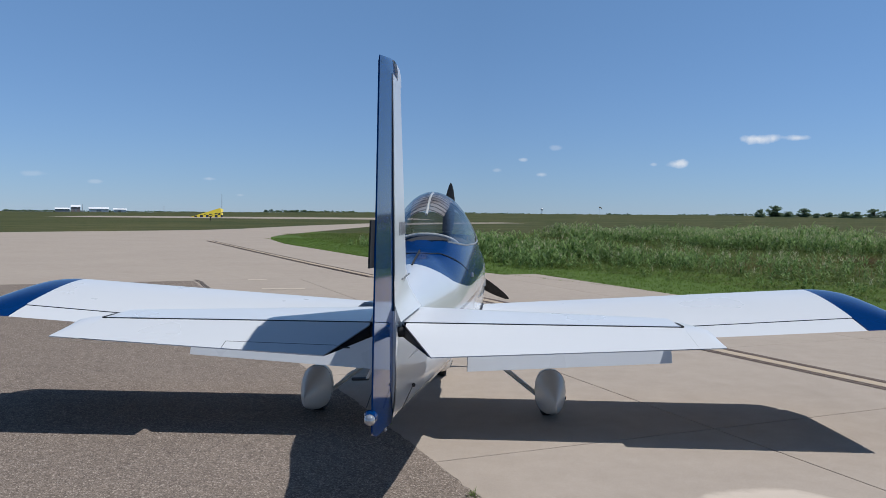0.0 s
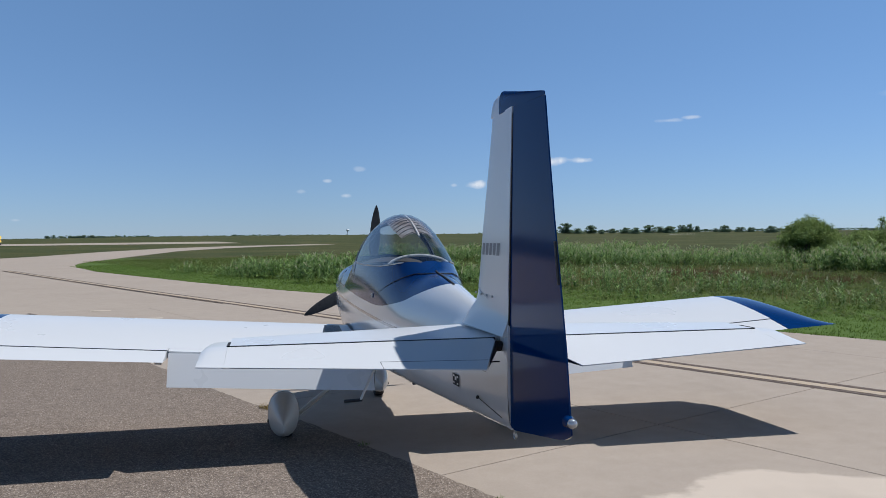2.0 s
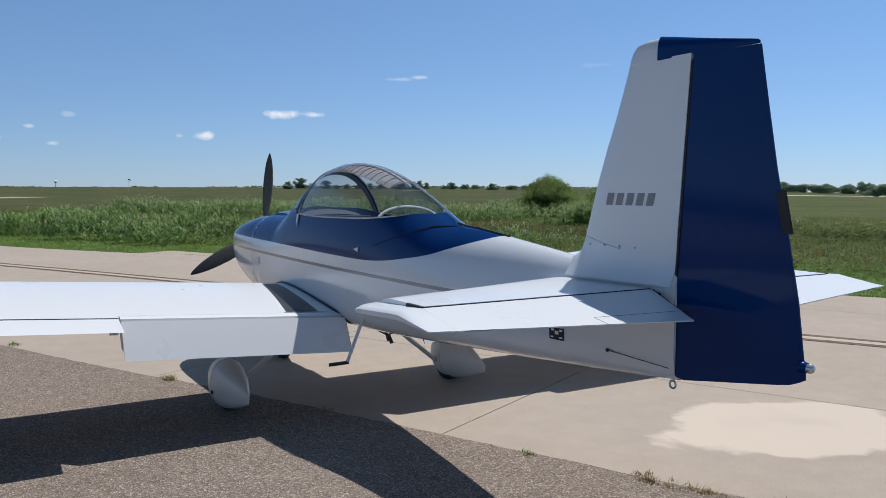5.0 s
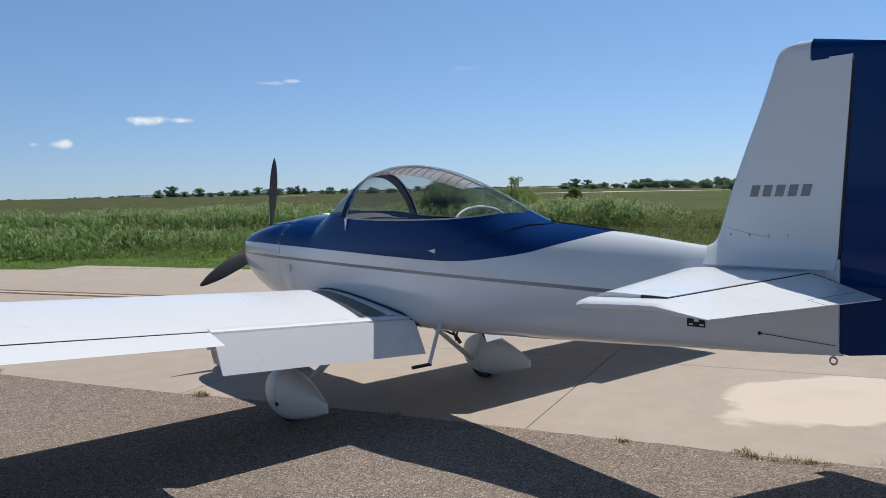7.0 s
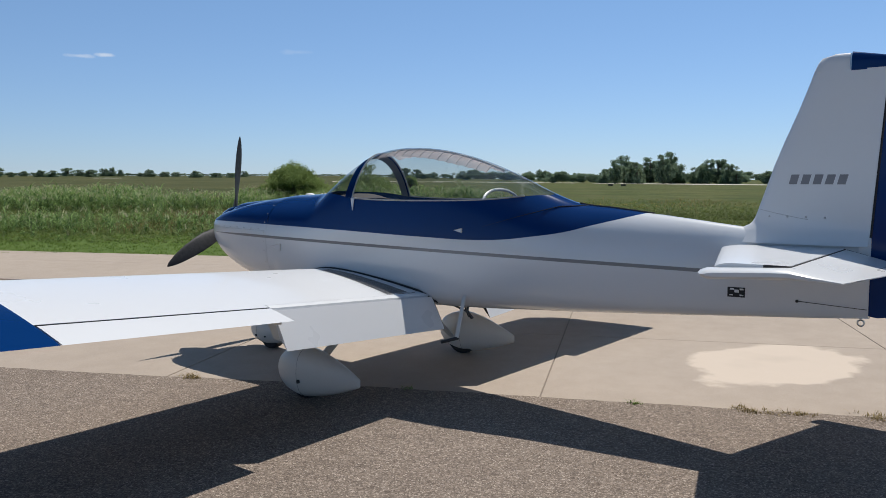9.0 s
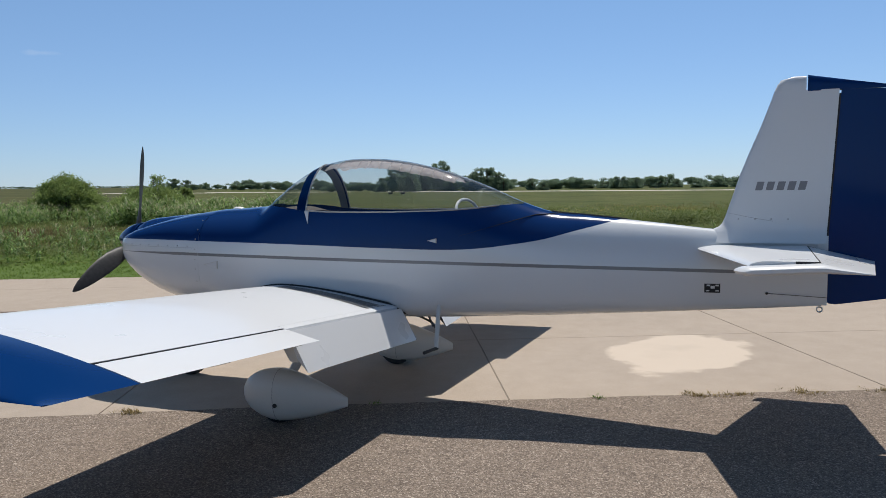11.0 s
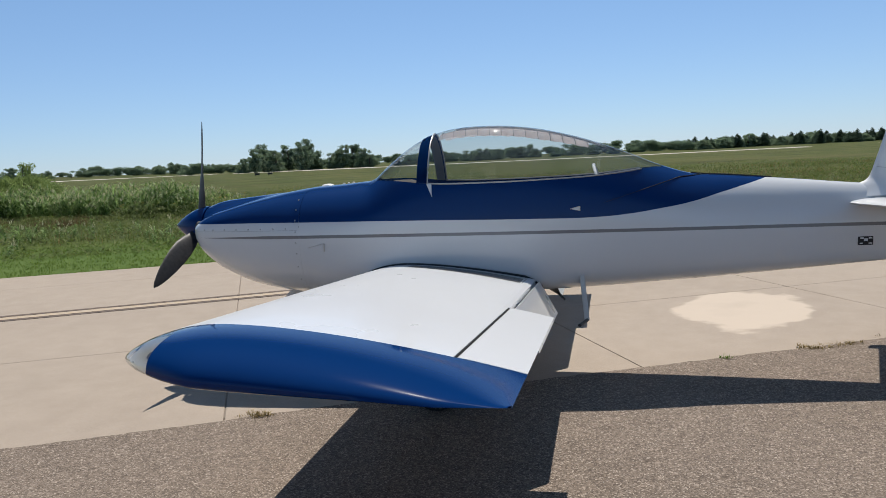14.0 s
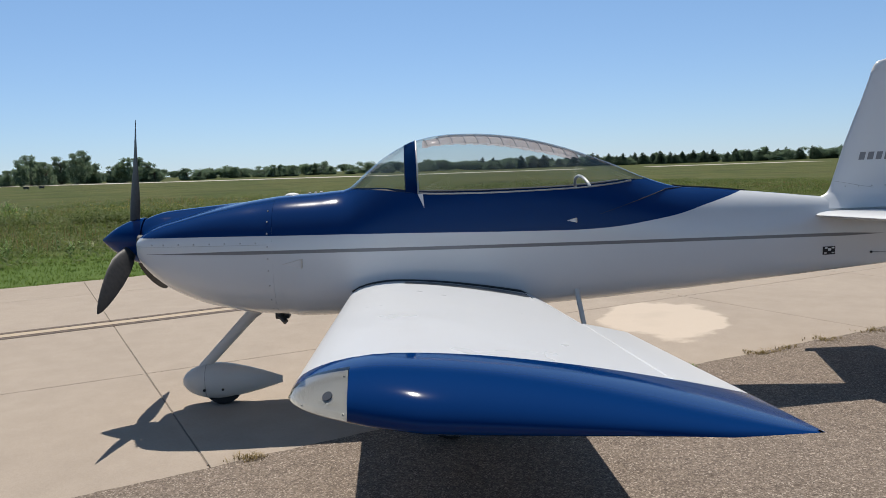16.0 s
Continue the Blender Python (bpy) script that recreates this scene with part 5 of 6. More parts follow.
nose = pant("nose_wheel_pant", 0.0, 5.845, 5.14, 0.175, 0.105, 0.055, 0.300, "off-white nose wheel pant with a seam", 8)
wheel(0.0, 5.56, 0.140, 0.05, nose)
for s in (-1, 1):
    for y, z, h in ((5.675, 0.128, 0.010), (5.545, 0.128, 0.009)):
        w = 0.105 * (0.97 if y < 5.6 else 0.99)
        # near-black disc painting the shade of an open bolt hole
        bm = bmesh.new()
        bmesh.ops.create_cone(bm, cap_ends=True, segments=12, radius1=h, radius2=h, depth=0.03, matrix=pose(s * w * 0.93, y, z, 0, 90, 0))
        part("bolt_hole", bm, dark_gap, nose, "dark bolt hole")
bm = bmesh.new()
tube(bm, [(0, 5.22, 0.72), (0, 5.33, 0.645), (0, 5.70, 0.265)], [0.044, 0.042, 0.036], 14, 0.75, (0, 1, 0.6))
part("nose_gear_leg", bm, grey_white_paint, plane, "faired raked nose gear leg")
bm = box(bmesh.new(), (-0.05, 5.06, 0.605), (0.05, 5.16, 0.66), 0.01)
tube(bm, [(-0.06, 5.12, 0.63), (-0.09, 5.08, 0.59)], 0.02, 8)
part("exhaust_stub", bm, black_plastic, plane, "dark exhaust stub under the cowl")
# boarding steps behind the flaps
for s in (-1,):
    bm = bmesh.new()
    tube(bm, [(s * 0.27, 3.05, 0.80), (s * 0.31, 3.045, 0.74), (s * 0.43, 3.018, 0.484)], 0.0175, 8, 0.55, (0, 1, 0))
    step = part("step", bm, grey_white_paint, plane, "white boarding step strut")
    bm = bmesh.new()
    tube(bm, [(s * 0.42, 3.012, 0.484), (s * 0.545, 3.066, 0.468)], 0.0125, 8)
    part("tread", bm, black_plastic, step, "dark step tread")

# ---- grass, reeds, bushes ----
rs_ = np.random.RandomState(11)


def blades(centres, count, height, spread, width, lean, seed):
    """Bent three-sided blades round each centre; returns vertices and triangles."""
    r = np.random.RandomState(seed)
    n = len(centres) * count
    c = np.repeat(centres, count, axis=0)
    hs = np.repeat(height if np.ndim(height) else np.full(len(centres), height), count) * r.uniform(0.6, 1.15, n)
    a = r.uniform(0, 2 * np.pi, n)
    root = c + np.stack([np.cos(a), np.sin(a), 0 * a], 1) * (spread * r.uniform(0.1, 1, n))[:, None]
    b = r.uniform(0, 2 * np.pi, n)
    out = np.stack([np.cos(b), np.sin(b), 0 * b], 1)
    side = np.stack([-np.sin(b), np.cos(b), 0 * b], 1) * (width * r.uniform(0.7, 1.2, n) / 2)[:, None]
    ln = lean * r.uniform(0.3, 1.3, n) * hs
    up = np.array([0, 0, 1.0])
    p0, p1 = root - side, root + side
    m = root + out * (ln * 0.35)[:, None] + up * (hs * 0.62)[:, None]
    p2, p3 = m - side * 0.8, m + side * 0.8
    p4 = root + out * ln[:, None] + up * (hs * 0.97)[:, None]
    v = np.stack([p0, p1, p2, p3, p4], 1).reshape(-1, 3)
    k = np.arange(n)[:, None] * 5
    f = np.concatenate([k + [0, 1, 3], k + [0, 3, 2], k + [2, 3, 4]], 1).reshape(-1, 3)
    return v, f


def uv_many(u, v):
    p = np.array([O.x, O.y]) + np.outer(u, np.array(EU)) + np.outer(v, np.array(EV))
    return np.column_stack([p, np.full(len(p), -0.05)])


def edge_u(v):
    """Where the taxiway's far edge lies, in metres across, for places along it."""
    pts = np.array([((Vector(p) - O).dot(EV), (Vector(p) - O).dot(EU)) for p in GRASS_EDGE[:12]])
    return np.interp(v, pts[:, 0], pts[:, 1])


# mown verge beside the taxiway
n = 17000
v = rs_.uniform(-18, 52, n)
d = rs_.beta(1.0, 1.25, n) * 6.5
vv, ff = blades(uv_many(edge_u(v) + d - 0.03, v), 5, 0.04 + 0.01 * rs_.rand(n) + 0.003 * d, 0.11, 0.011, 1.4, 1)
soup("mown_grass", vv, ff, mown_mat, "short green mown grass beside the taxiway", "grass")
n = 1500
v = rs_.uniform(-16, 50, n)
vv, ff = blades(uv_many(edge_u(v) + rs_.uniform(-0.06, 0.1, n), v), 5, 0.075, 0.05, 0.011, 0.7, 2)
soup("verge_fringe", vv, ff, mown_mat, "uneven fringe of grass over the pavement edge", "grass")


def low_leaves(pos, height, count, spread, size, seed):
    """Small leaf blades lying and leaning at all heights of low plants."""
    r = np.random.RandomState(seed)
    n = len(pos) * count
    c = np.repeat(pos, count, axis=0)
    a = r.uniform(0, 2 * np.pi, n)
    c = c + np.stack([np.cos(a), np.sin(a), 0 * a], 1) * (spread * np.sqrt(r.rand(n)))[:, None]
    c[:, 2] += np.repeat(height, count) * r.uniform(0.15, 1.0, n)
    b = r.uniform(0, 2 * np.pi, n)
    p = np.stack([np.cos(b), np.sin(b), r.uniform(-0.35, 0.8, n)], 1)
    q = np.stack([-np.sin(b), np.cos(b), r.uniform(-0.4, 0.4, n)], 1)
    s = (size * r.uniform(0.6, 1.4, n))[:, None]
    v = np.stack([c - p * s, c + q * s * 0.32, c + p * s, c - q * s * 0.32], 1).reshape(-1, 3)
    return v, np.arange(n)[:, None] * 4 + [0, 1, 2, 3]


def lumps(pos, k, shift=0.0):
    return np.array([noise.noise((p[0] * k + shift, p[1] * k, shift)) + 0.5 * noise.noise((p[0] * k * 2.7, p[1] * k * 2.7, shift)) for p in pos])


# rough weeds beyond the verge, in patches
n = 26000
v = rs_.uniform(-45, 62, n)
d = 3.4 + rs_.beta(1.0, 2.4, n) * 48
pos = uv_many(edge_u(v) + d, v)
patch = lumps(pos, 0.16)
grow = np.clip(0.3 + (d - 3.4) * 0.22, 0.3, 1)
hh = np.clip(0.15 + 0.13 * patch + 0.05 * rs_.rand(n), 0.05, 0.36) * grow
vv, ff = low_leaves(pos, hh, 9, 0.30, 0.055, 3)
soup("weeds", vv, ff, weed_mat, "rough ankle-high green weeds in the field", "weeds")
far = d > 6
vv, ff = blades(pos[far][::2], 5, hh[far][::2] * 1.25, 0.26, 0.014, 0.7, 13)
soup("rough_grass", vv, ff, weed_mat, "rough grass between the weeds", "weeds")
# reddish and straw-coloured dry stalks in drifts
n = 9000
v = rs_.uniform(-40, 60, n)
pos = uv_many(edge_u(v) + 6.5 + rs_.beta(1.1, 1.7, n) * 46, v)
pos = pos[lumps(pos, 0.12, 4.0) > 0.02]
vv, ff = blades(pos, 5, 0.20 + 0.12 * rs_.rand(len(pos)), 0.3, 0.011, 0.5, 4)
soup("dry_weeds", vv, ff, dry_mat, "straw-coloured dry weeds among the green", "weeds")
# a low reddish-brown drift in front of the bushes
r_ = np.random.RandomState(19)
v = r_.uniform(8.5, 18, 1500)
pos = uv_many(r_.uniform(23.3, 27.2, 1500), v)
pos = pos[lumps(pos, 0.3, 6.0) > -0.1]
vv, ff = blades(pos, 6, 0.20 + 0.12 * r_.rand(len(pos)), 0.25, 0.012, 0.6, 20)
soup("rust_weeds", vv, ff, rust_mat, "low reddish-brown weeds in front of the bushes", "weeds")
# a taller drift of leafy weeds with small yellow flowers
r_ = np.random.RandomState(9)
v = r_.uniform(-14, 8, 2600)
pos = uv_many(26.5 + 5.5 * r_.rand(2600) ** 1.3, v)
pos = pos[lumps(pos, 0.3, 2.0) > -0.12]
vv, ff = low_leaves(pos, 0.35 + 0.28 * r_.rand(len(pos)), 16, 0.22, 0.06, 14)
soup("leafy_weeds", vv, ff, drift_mat, "knee-high drift of dark leafy weeds", "weeds")
tops = pos[::4] + np.column_stack([np.zeros((len(pos[::4]), 2)), 0.45 + 0.2 * r_.rand(len(pos[::4]))])
vv, ff = low_leaves(tops, np.full(len(tops), 0.05), 4, 0.08, 0.035, 15)
soup("weed_flowers", vv, ff, flower_mat, "small dull yellow flowers on the weeds", "weeds")


# tall arching grass in beds
def arching(pos, height, leaves, length, width, seed):
    """Leaves that leave a stem at several heights, rise, bend over and hang."""
    r = np.random.RandomState(seed)
    n = len(pos) * leaves
    c, h = np.repeat(pos, leaves, axis=0), np.repeat(height, leaves)
    z0 = h * r.uniform(0.1, 0.85, n)
    ln = length * h * r.uniform(0.6, 1.2, n)
    b = r.uniform(0, 2 * np.pi, n)
    out = np.stack([np.cos(b), np.sin(b), 0 * b], 1)
    side = np.stack([-np.sin(b), np.cos(b), 0 * b], 1) * (width * r.uniform(0.7, 1.25, n) / 2)[:, None]
    up = np.array([0, 0, 1.0])
    rise, droop = r.uniform(0.35, 0.75, n), r.uniform(-0.1, 0.45, n)
    pts = []
    for s, w in ((0, 0.7), (0.4, 1.0), (0.75, 0.8), (1.0, 0.0)):
        x = ln * (0.25 * s + 0.45 * s * s)
        z = z0 + ln * (rise * 1.25 * s - (rise * 0.6 + droop) * s * s)
        m = c + out * x[:, None] + up * np.maximum(z, 0.02)[:, None]
        pts += [m - side * w, m + side * w] if w else [m]
    v = np.stack(pts, 1).reshape(-1, 3)
    k = np.arange(n)[:, None] * 7
    f = np.concatenate([k + [0, 1, 3], k + [0, 3, 2], k + [2, 3, 5], k + [2, 5, 4], k + [4, 5, 6]], 1).reshape(-1, 3)
    return v, f


def bed(u, v, height, tag, seed, heads=0.3, leaves=8, wide=0.07):
    pos = uv_many(u, v)
    lv, lf = arching(pos, height, round(leaves * 1.8), 0.6, wide * 0.55, seed)
    soup("tall_grass", lv, lf, reed_mat, tag, "tall grass")
    r = np.random.RandomState(seed + 50)
    keep = r.rand(len(pos)) < heads * 2.2
    tops = pos[keep] + np.column_stack([r.normal(0, 0.08, keep.sum()), r.normal(0, 0.08, keep.sum()), height[keep] * 0.85])
    sv, sf = blades(tops, 5, 0.17, 0.04, 0.014, 1.1, seed + 1)
    soup("seed_heads", sv, sf, seed_mat, "pale seed heads over the tall grass", "tall grass")


def scatter(n, v0, v1, u_of, keep_over, h0, h1, seed, lump=0.35):
    r = np.random.RandomState(seed)
    v = r.uniform(v0, v1, n)
    s = r.rand(n)
    u = u_of(v, s)
    pos = uv_many(u, v)
    k = lumps(pos, lump, seed)
    soft = np.clip(np.minimum(np.minimum(s, 1 - s) * 5, np.minimum(v - v0, v1 - v) / 3.5) + 0.15, 0.15, 1.0)
    m = (k > keep_over) & (r.rand(n) < soft * 1.3)
    h = (h0 + (h1 - h0) * r.rand(n)) * np.clip(0.72 + 0.75 * (k - keep_over), 0.55, 1.2) * (0.5 + 0.5 * soft)
    return u[m], v[m], h[m]


# the near bed just past the verge, lower towards the open end
u, v, h = scatter(2100, 17, 37, lambda v, r: edge_u(v) + 2.4 + 7.5 * r, -0.12, 0.62, 0.95, 41)
bed(u, v, h, "near bed of tall arching green grass", 42, 0.1)
u, v, h = scatter(1100, 8, 22, lambda v, r: edge_u(v) + 3.4 + 11 * r, 0.0, 0.42, 0.8, 49)
bed(u, v, h, "thinner bed of arching grass in the weeds", 50, 0.15, 8, 0.055)
u, v, h = scatter(420, 2, 11, lambda v, r: edge_u(v) + 4.4 + 4.5 * r, 0.12, 0.30, 0.65, 43)
bed(u, v, h, "loose clumps of half-grown arching grass", 44, 0.1, 7, 0.045)
u, v, h = scatter(260, -14, 2, lambda v, r: edge_u(v) + 5 + 9 * r, 0.42, 0.22, 0.45, 61)
bed(u, v, h, "a few young tufts of arching grass", 62, 0.0, 6, 0.04)
# the tall bed further out
u, v, h = scatter(3600, 18.5, 52, lambda v, r: np.interp(v, [19, 22, 30, 42], [33, 28.5, 27.5, 29]) + 17 * r ** 1.3, -0.2, 0.95, 1.25, 45, 0.2)
bed(u, v, h, "tall far bed of arching grass with pale tips", 46, 0.4, 8, 0.075)
u, v, h = scatter(1400, 3.2, 15.8, lambda v, r: np.interp(v, [3, 8, 12, 16], [25.8, 27.5, 29.0, 30.5]) + 8 * r ** 1.2, -0.3, 0.95, 1.3, 55, 0.25)
bed(u, v, h, "tall stand of broad-leaved grass beside a bush", 56, 0.5, 9, 0.08)
u, v, h = scatter(230, -13, -9, lambda v, r: 17 + 3.0 * r, 0.0, 0.5, 0.95, 47)
bed(u, v, h, "small clump of tall grass in the field", 48, 0.2)


# tufts in the joint between asphalt and slabs
def tuft(x, y, size, count, seed, dry=False):
    r = np.random.RandomState(seed)
    a = r.uniform(0, 2 * np.pi, count)
    c = np.column_stack([x + size * r.normal(0, 0.45, count) * EV.x, y + size * r.normal(0, 0.45, count) * EV.y, np.full(count, 0.0)])
    vv, ff = blades(np.repeat(c, 2, axis=0), 3, 0.02 + 0.022 * np.repeat(r.rand(count), 2), 0.035, 0.005, 1.5, seed)
    soup("grass_tuft", vv, ff, dry_mat if dry else mown_mat, "small dry grass tuft growing in the pavement joint", "grass tuft")


for x, y, size, count, seed in ((-1.17, 5.15, 0.16, 26, 1), (0.69, 1.27, 0.20, 34, 2), (0.80, 1.03, 0.14, 16, 3), (1.05, 0.52, 0.18, 26, 4), (0.355, 2.0, 0.04, 8, 5), (-2.27, 7.6, 0.14, 16, 6), (1.30, -0.1, 0.2, 22, 7), (-0.35, 3.55, 0.05, 6, 8)):
    tuft(x, y, size, count, seed, dry=seed in (1, 2, 3, 4, 7))


# ---- bushes and trees ----
def leaf_cloud(blobs, per, size, seed):
    """Many small leaf quads in and on uneven clumps."""
    r = np.random.RandomState(seed)
    cs = []
    for x, y, z, rad in blobs:
        m = max(8, int(per * rad**2))
        d = r.normal(size=(m, 3))
        d /= np.linalg.norm(d, axis=1)[:, None]
        q = rad * (0.15 + 1.05 * np.sqrt(r.rand(m))) * (0.85 + 0.3 * np.sin(d[:, 0] * 5 + seed) * np.cos(d[:, 1] * 4))
        cs.append(np.array([x, y, z]) + d * q[:, None] * [1, 1, 0.85])
    c = np.concatenate(cs)
    n = len(c)
    a = r.normal(size=(n, 3))
    a /= np.linalg.norm(a, axis=1)[:, None]
    b = np.cross(a, r.normal(size=(n, 3)))
    b /= np.linalg.norm(b, axis=1)[:, None]
    s = size * r.uniform(0.6, 1.3, n)[:, None]
    v = np.stack([c - a * s, c + b * s * 0.55, c + a * s, c - b * s * 0.55], 1).reshape(-1, 3)
    f = (np.arange(n)[:, None] * 4 + [0, 1, 2, 3])
    return v, f


def bush(px, py, blobs, size, seed, label):
    e = thing("bush", label, "bush", place=(px, py, -0.05))
    v, f = leaf_cloud(blobs, 2600, size * 0.6, seed)
    me = bpy.data.meshes.new("foliage")
    me.from_pydata(v.tolist(), [], f.tolist())
    ob = new("foliage", me)
    me.materials.append(bush_mat)
    ob.parent = e
    bm = bmesh.new()
    for bx, by, bz, rad in blobs:
        tube(bm, [(0.1 * bx, 0.1 * by, 0), (bx * 0.6, by * 0.6, bz * 0.6), (bx, by, bz)], [0.05, 0.03, 0.015], 5)
    me2 = bpy.data.meshes.new("stem")
    bm.to_mesh(me2)
    bm.free()
    me2.materials.append(bark)
    st = new("stem", me2)
    st.parent = e
    return e


def willow(seed, wide, tall, count):
    """Blob places of a bush whose foliage reaches the ground."""
    r = random.Random(seed)
    out = []
    for k in range(count):
        a, q, h = r.uniform(0, 6.28), math.sqrt(r.random()), r.random() ** 0.8
        w = wide * (1 - 0.62 * h**1.6) * q
        out.append((w * math.cos(a), w * math.sin(a) * 0.8, 0.25 + (tall - 0.55) * h * (1 - 0.25 * q), r.uniform(0.3, 0.55)))
    return out


bush(31.0, 40.5, willow(21, 2.9, 2.95, 90), 0.085, 21, "dense bright green rounded bush in tall grass")
bush(27.8, 31.0, willow(22, 3.0, 2.2, 78) + [(0.5, 0.1, 2.1, 0.34), (0.75, 0.0, 2.35, 0.26), (0.35, 0.1, 2.4, 0.22)], 0.075, 22, "loose light green bush with feathery top")
bush(29.4, 35.2, willow(23, 1.3, 1.5, 20), 0.075, 23, "low yellowish green bush between taller ones")
bush(111, 98, willow(24, 2.6, 2.6, 30), 0.14, 24, "lone green bush out in the field")


def tree_master(name, kind, seed):
    """A unit tree about ten metres high: tapered trunk, limbs and an uneven crown."""
    r = random.Random(seed)
    e = thing(name, "distant dark green tree on the field's edge", "hedge" if kind == "hedge" else "tree")
    bm = bmesh.new()
    blobs = []
    if kind == "cedar":
        tube(bm, [(0, 0, 0), (0, 0, 8)], [0.22, 0.05], 6)
        for lead in range(3):
            ox, oy, top = r.uniform(-1.6, 1.6), r.uniform(-1.6, 1.6), (9.3, 7.8, 6.6)[lead]
            for k in range(15):
                f = k / 14
                rad = 1.9 * (1 - f) ** 0.75 + 0.2
                a = r.uniform(0, 6.28)
                blobs.append((ox * 0.8 + 0.35 * rad * math.cos(a), oy * 0.8 + 0.35 * rad * math.sin(a), 0.5 + (top - 0.5) * f, rad * r.uniform(0.75, 1.1)))
    elif kind == "hedge":
        for k in range(120):
            x = r.uniform(-16, 16)
            h = 4.2 + 2.6 * noise.noise((x * 0.22 + seed, seed, 0)) + 1.5 * noise.noise((x * 0.8, seed, 3))
            q = r.uniform(0.7, 1.5)
            blobs.append((x, r.uniform(-2, 2), r.uniform(0.3, 1) * h, q))
        tube(bm, [(0, 0, 0), (0, 0.2, 2.4)], [0.2, 0.1], 5)
    else:
        wide, low, tall = (3.5, 0.2, 7.6) if kind == "round" else (2.7, 0.9, 8.2)
        tube(bm, [(0, 0, 0), (0.1, 0, 2.2), (0.0, 0.1, 5), (0.1, 0, 7.5)], [0.42, 0.32, 0.2, 0.06], 7)
        heads = [(r.uniform(0, 6.28), r.uniform(0.2, 0.75), r.uniform(0.72, 1.0)) for _ in range(5)]
        for k in range(64 if kind == "round" else 60):
            ha, hq, hz = heads[k % 5]
            h = r.random()
            out = 0.55 + 0.55 * math.sin(math.pi * min(1.0, 0.15 + 0.7 * h))
            cx, cy = wide * hq * out * math.cos(ha), wide * hq * out * math.sin(ha)
            a, q = r.uniform(0, 6.28), wide * 0.55 * math.sqrt(r.random()) * out * (1 - 0.5 * h**3)
            z = low + h * hz * (tall - low)
            p = (cx + q * math.cos(a), cy + q * math.sin(a), z, r.uniform(0.7, 1.35) * (1.1 - 0.4 * h))
            blobs.append(p)
            if k % 3 == 0 and kind == "round":
                blobs.append((1.25 * wide * 0.8 * math.sqrt(r.random()) * math.cos(a), 1.25 * wide * 0.8 * math.sin(a) * r.random(), r.uniform(0.3, 1.8), r.uniform(0.7, 1.2)))
            if k % 2:
                tube(bm, [(0.05, 0.05, z * 0.62), (p[0] * 0.6, p[1] * 0.6, z * 0.9), p[:3]], [0.12, 0.07, 0.03], 5)
    me = bpy.data.meshes.new("trunk")
    bm.to_mesh(me)
    bm.free()
    me.materials.append(bark)
    new("trunk", me).parent = e
    v, f = leaf_cloud(blobs, 170, 0.21, seed)
    me = bpy.data.meshes.new("crown")
    me.from_pydata(v.tolist(), [], f.tolist())
    me.materials.append(cedar_mat if kind == "cedar" else hazed_tree_mat)
    new("crown", me).parent = e
    return e


masters = {"round": [tree_master("tree", "round", 31), tree_master("tree", "round", 32), tree_master("tree", "round", 33)], "tall": [tree_master("tree", "tall", 34), tree_master("tree", "tall", 35)], "cedar": [tree_master("tree", "cedar", 36), tree_master("tree", "cedar", 37)], "hedge": [tree_master("hedge", "hedge", 38), tree_master("hedge", "hedge", 39)]}
used = set()
EYE_Z = 1.65


def plant(kind, bearing, far, top_deg, wide=1.0, pick=0, label="", span=0.0):
    """A tree that stands at that bearing from the ramp, its top so many degrees over the horizon."""
    x, y = far * math.sin(radians(bearing)) - 4.0, far * math.cos(radians(bearing))
    h = (EYE_Z + far * math.tan(radians(top_deg)) - terrain(x, y)) / 9.4
    if span:
        wide = span / (7.6 * h)
    m = pose(x, y, terrain(x, y), 0, 0, bearing * 37 % 360)
    ob = masters[kind][pick % len(masters[kind])]
    if ob.name in used:
        ob = copy_thing(ob, m)
    else:
        used.add(ob.name)
        ob.matrix_basis = m
    ob.scale = (h * wide, h * wide, h)
    tagged(ob, label, "", "trees on the horizon")
    return ob


tr = random.Random(77)
# the tall cottonwoods and the clumps that stand out
for b, top, kind, w in ((63.6, 0.95, "round", 1.2), (64.3, 1.6, "tall", 0.9), (64.95, 1.9, "tall", 1.0), (65.8, 1.55, "round", 1.0), (66.7, 1.75, "tall", 1.0), (67.6, 1.95, "tall", 0.9), (68.1, 2.15, "tall", 0.9), (68.55, 1.2, "round", 0.9), (69.9, 1.1, "round", 1.1), (70.5, 1.55, "tall", 1.1), (71.2, 1.65, "tall", 1.1), (71.9, 1.35, "round", 1.0), (72.4, 0.8, "round", 1.0), (74.5, 0.75, "round", 1.2), (75.3, 0.55, "round", 1.4)):
    plant(kind, b, 325 + tr.uniform(-15, 15), top, w, tr.randrange(3), "tall ragged green cottonwood tree beyond the runway")
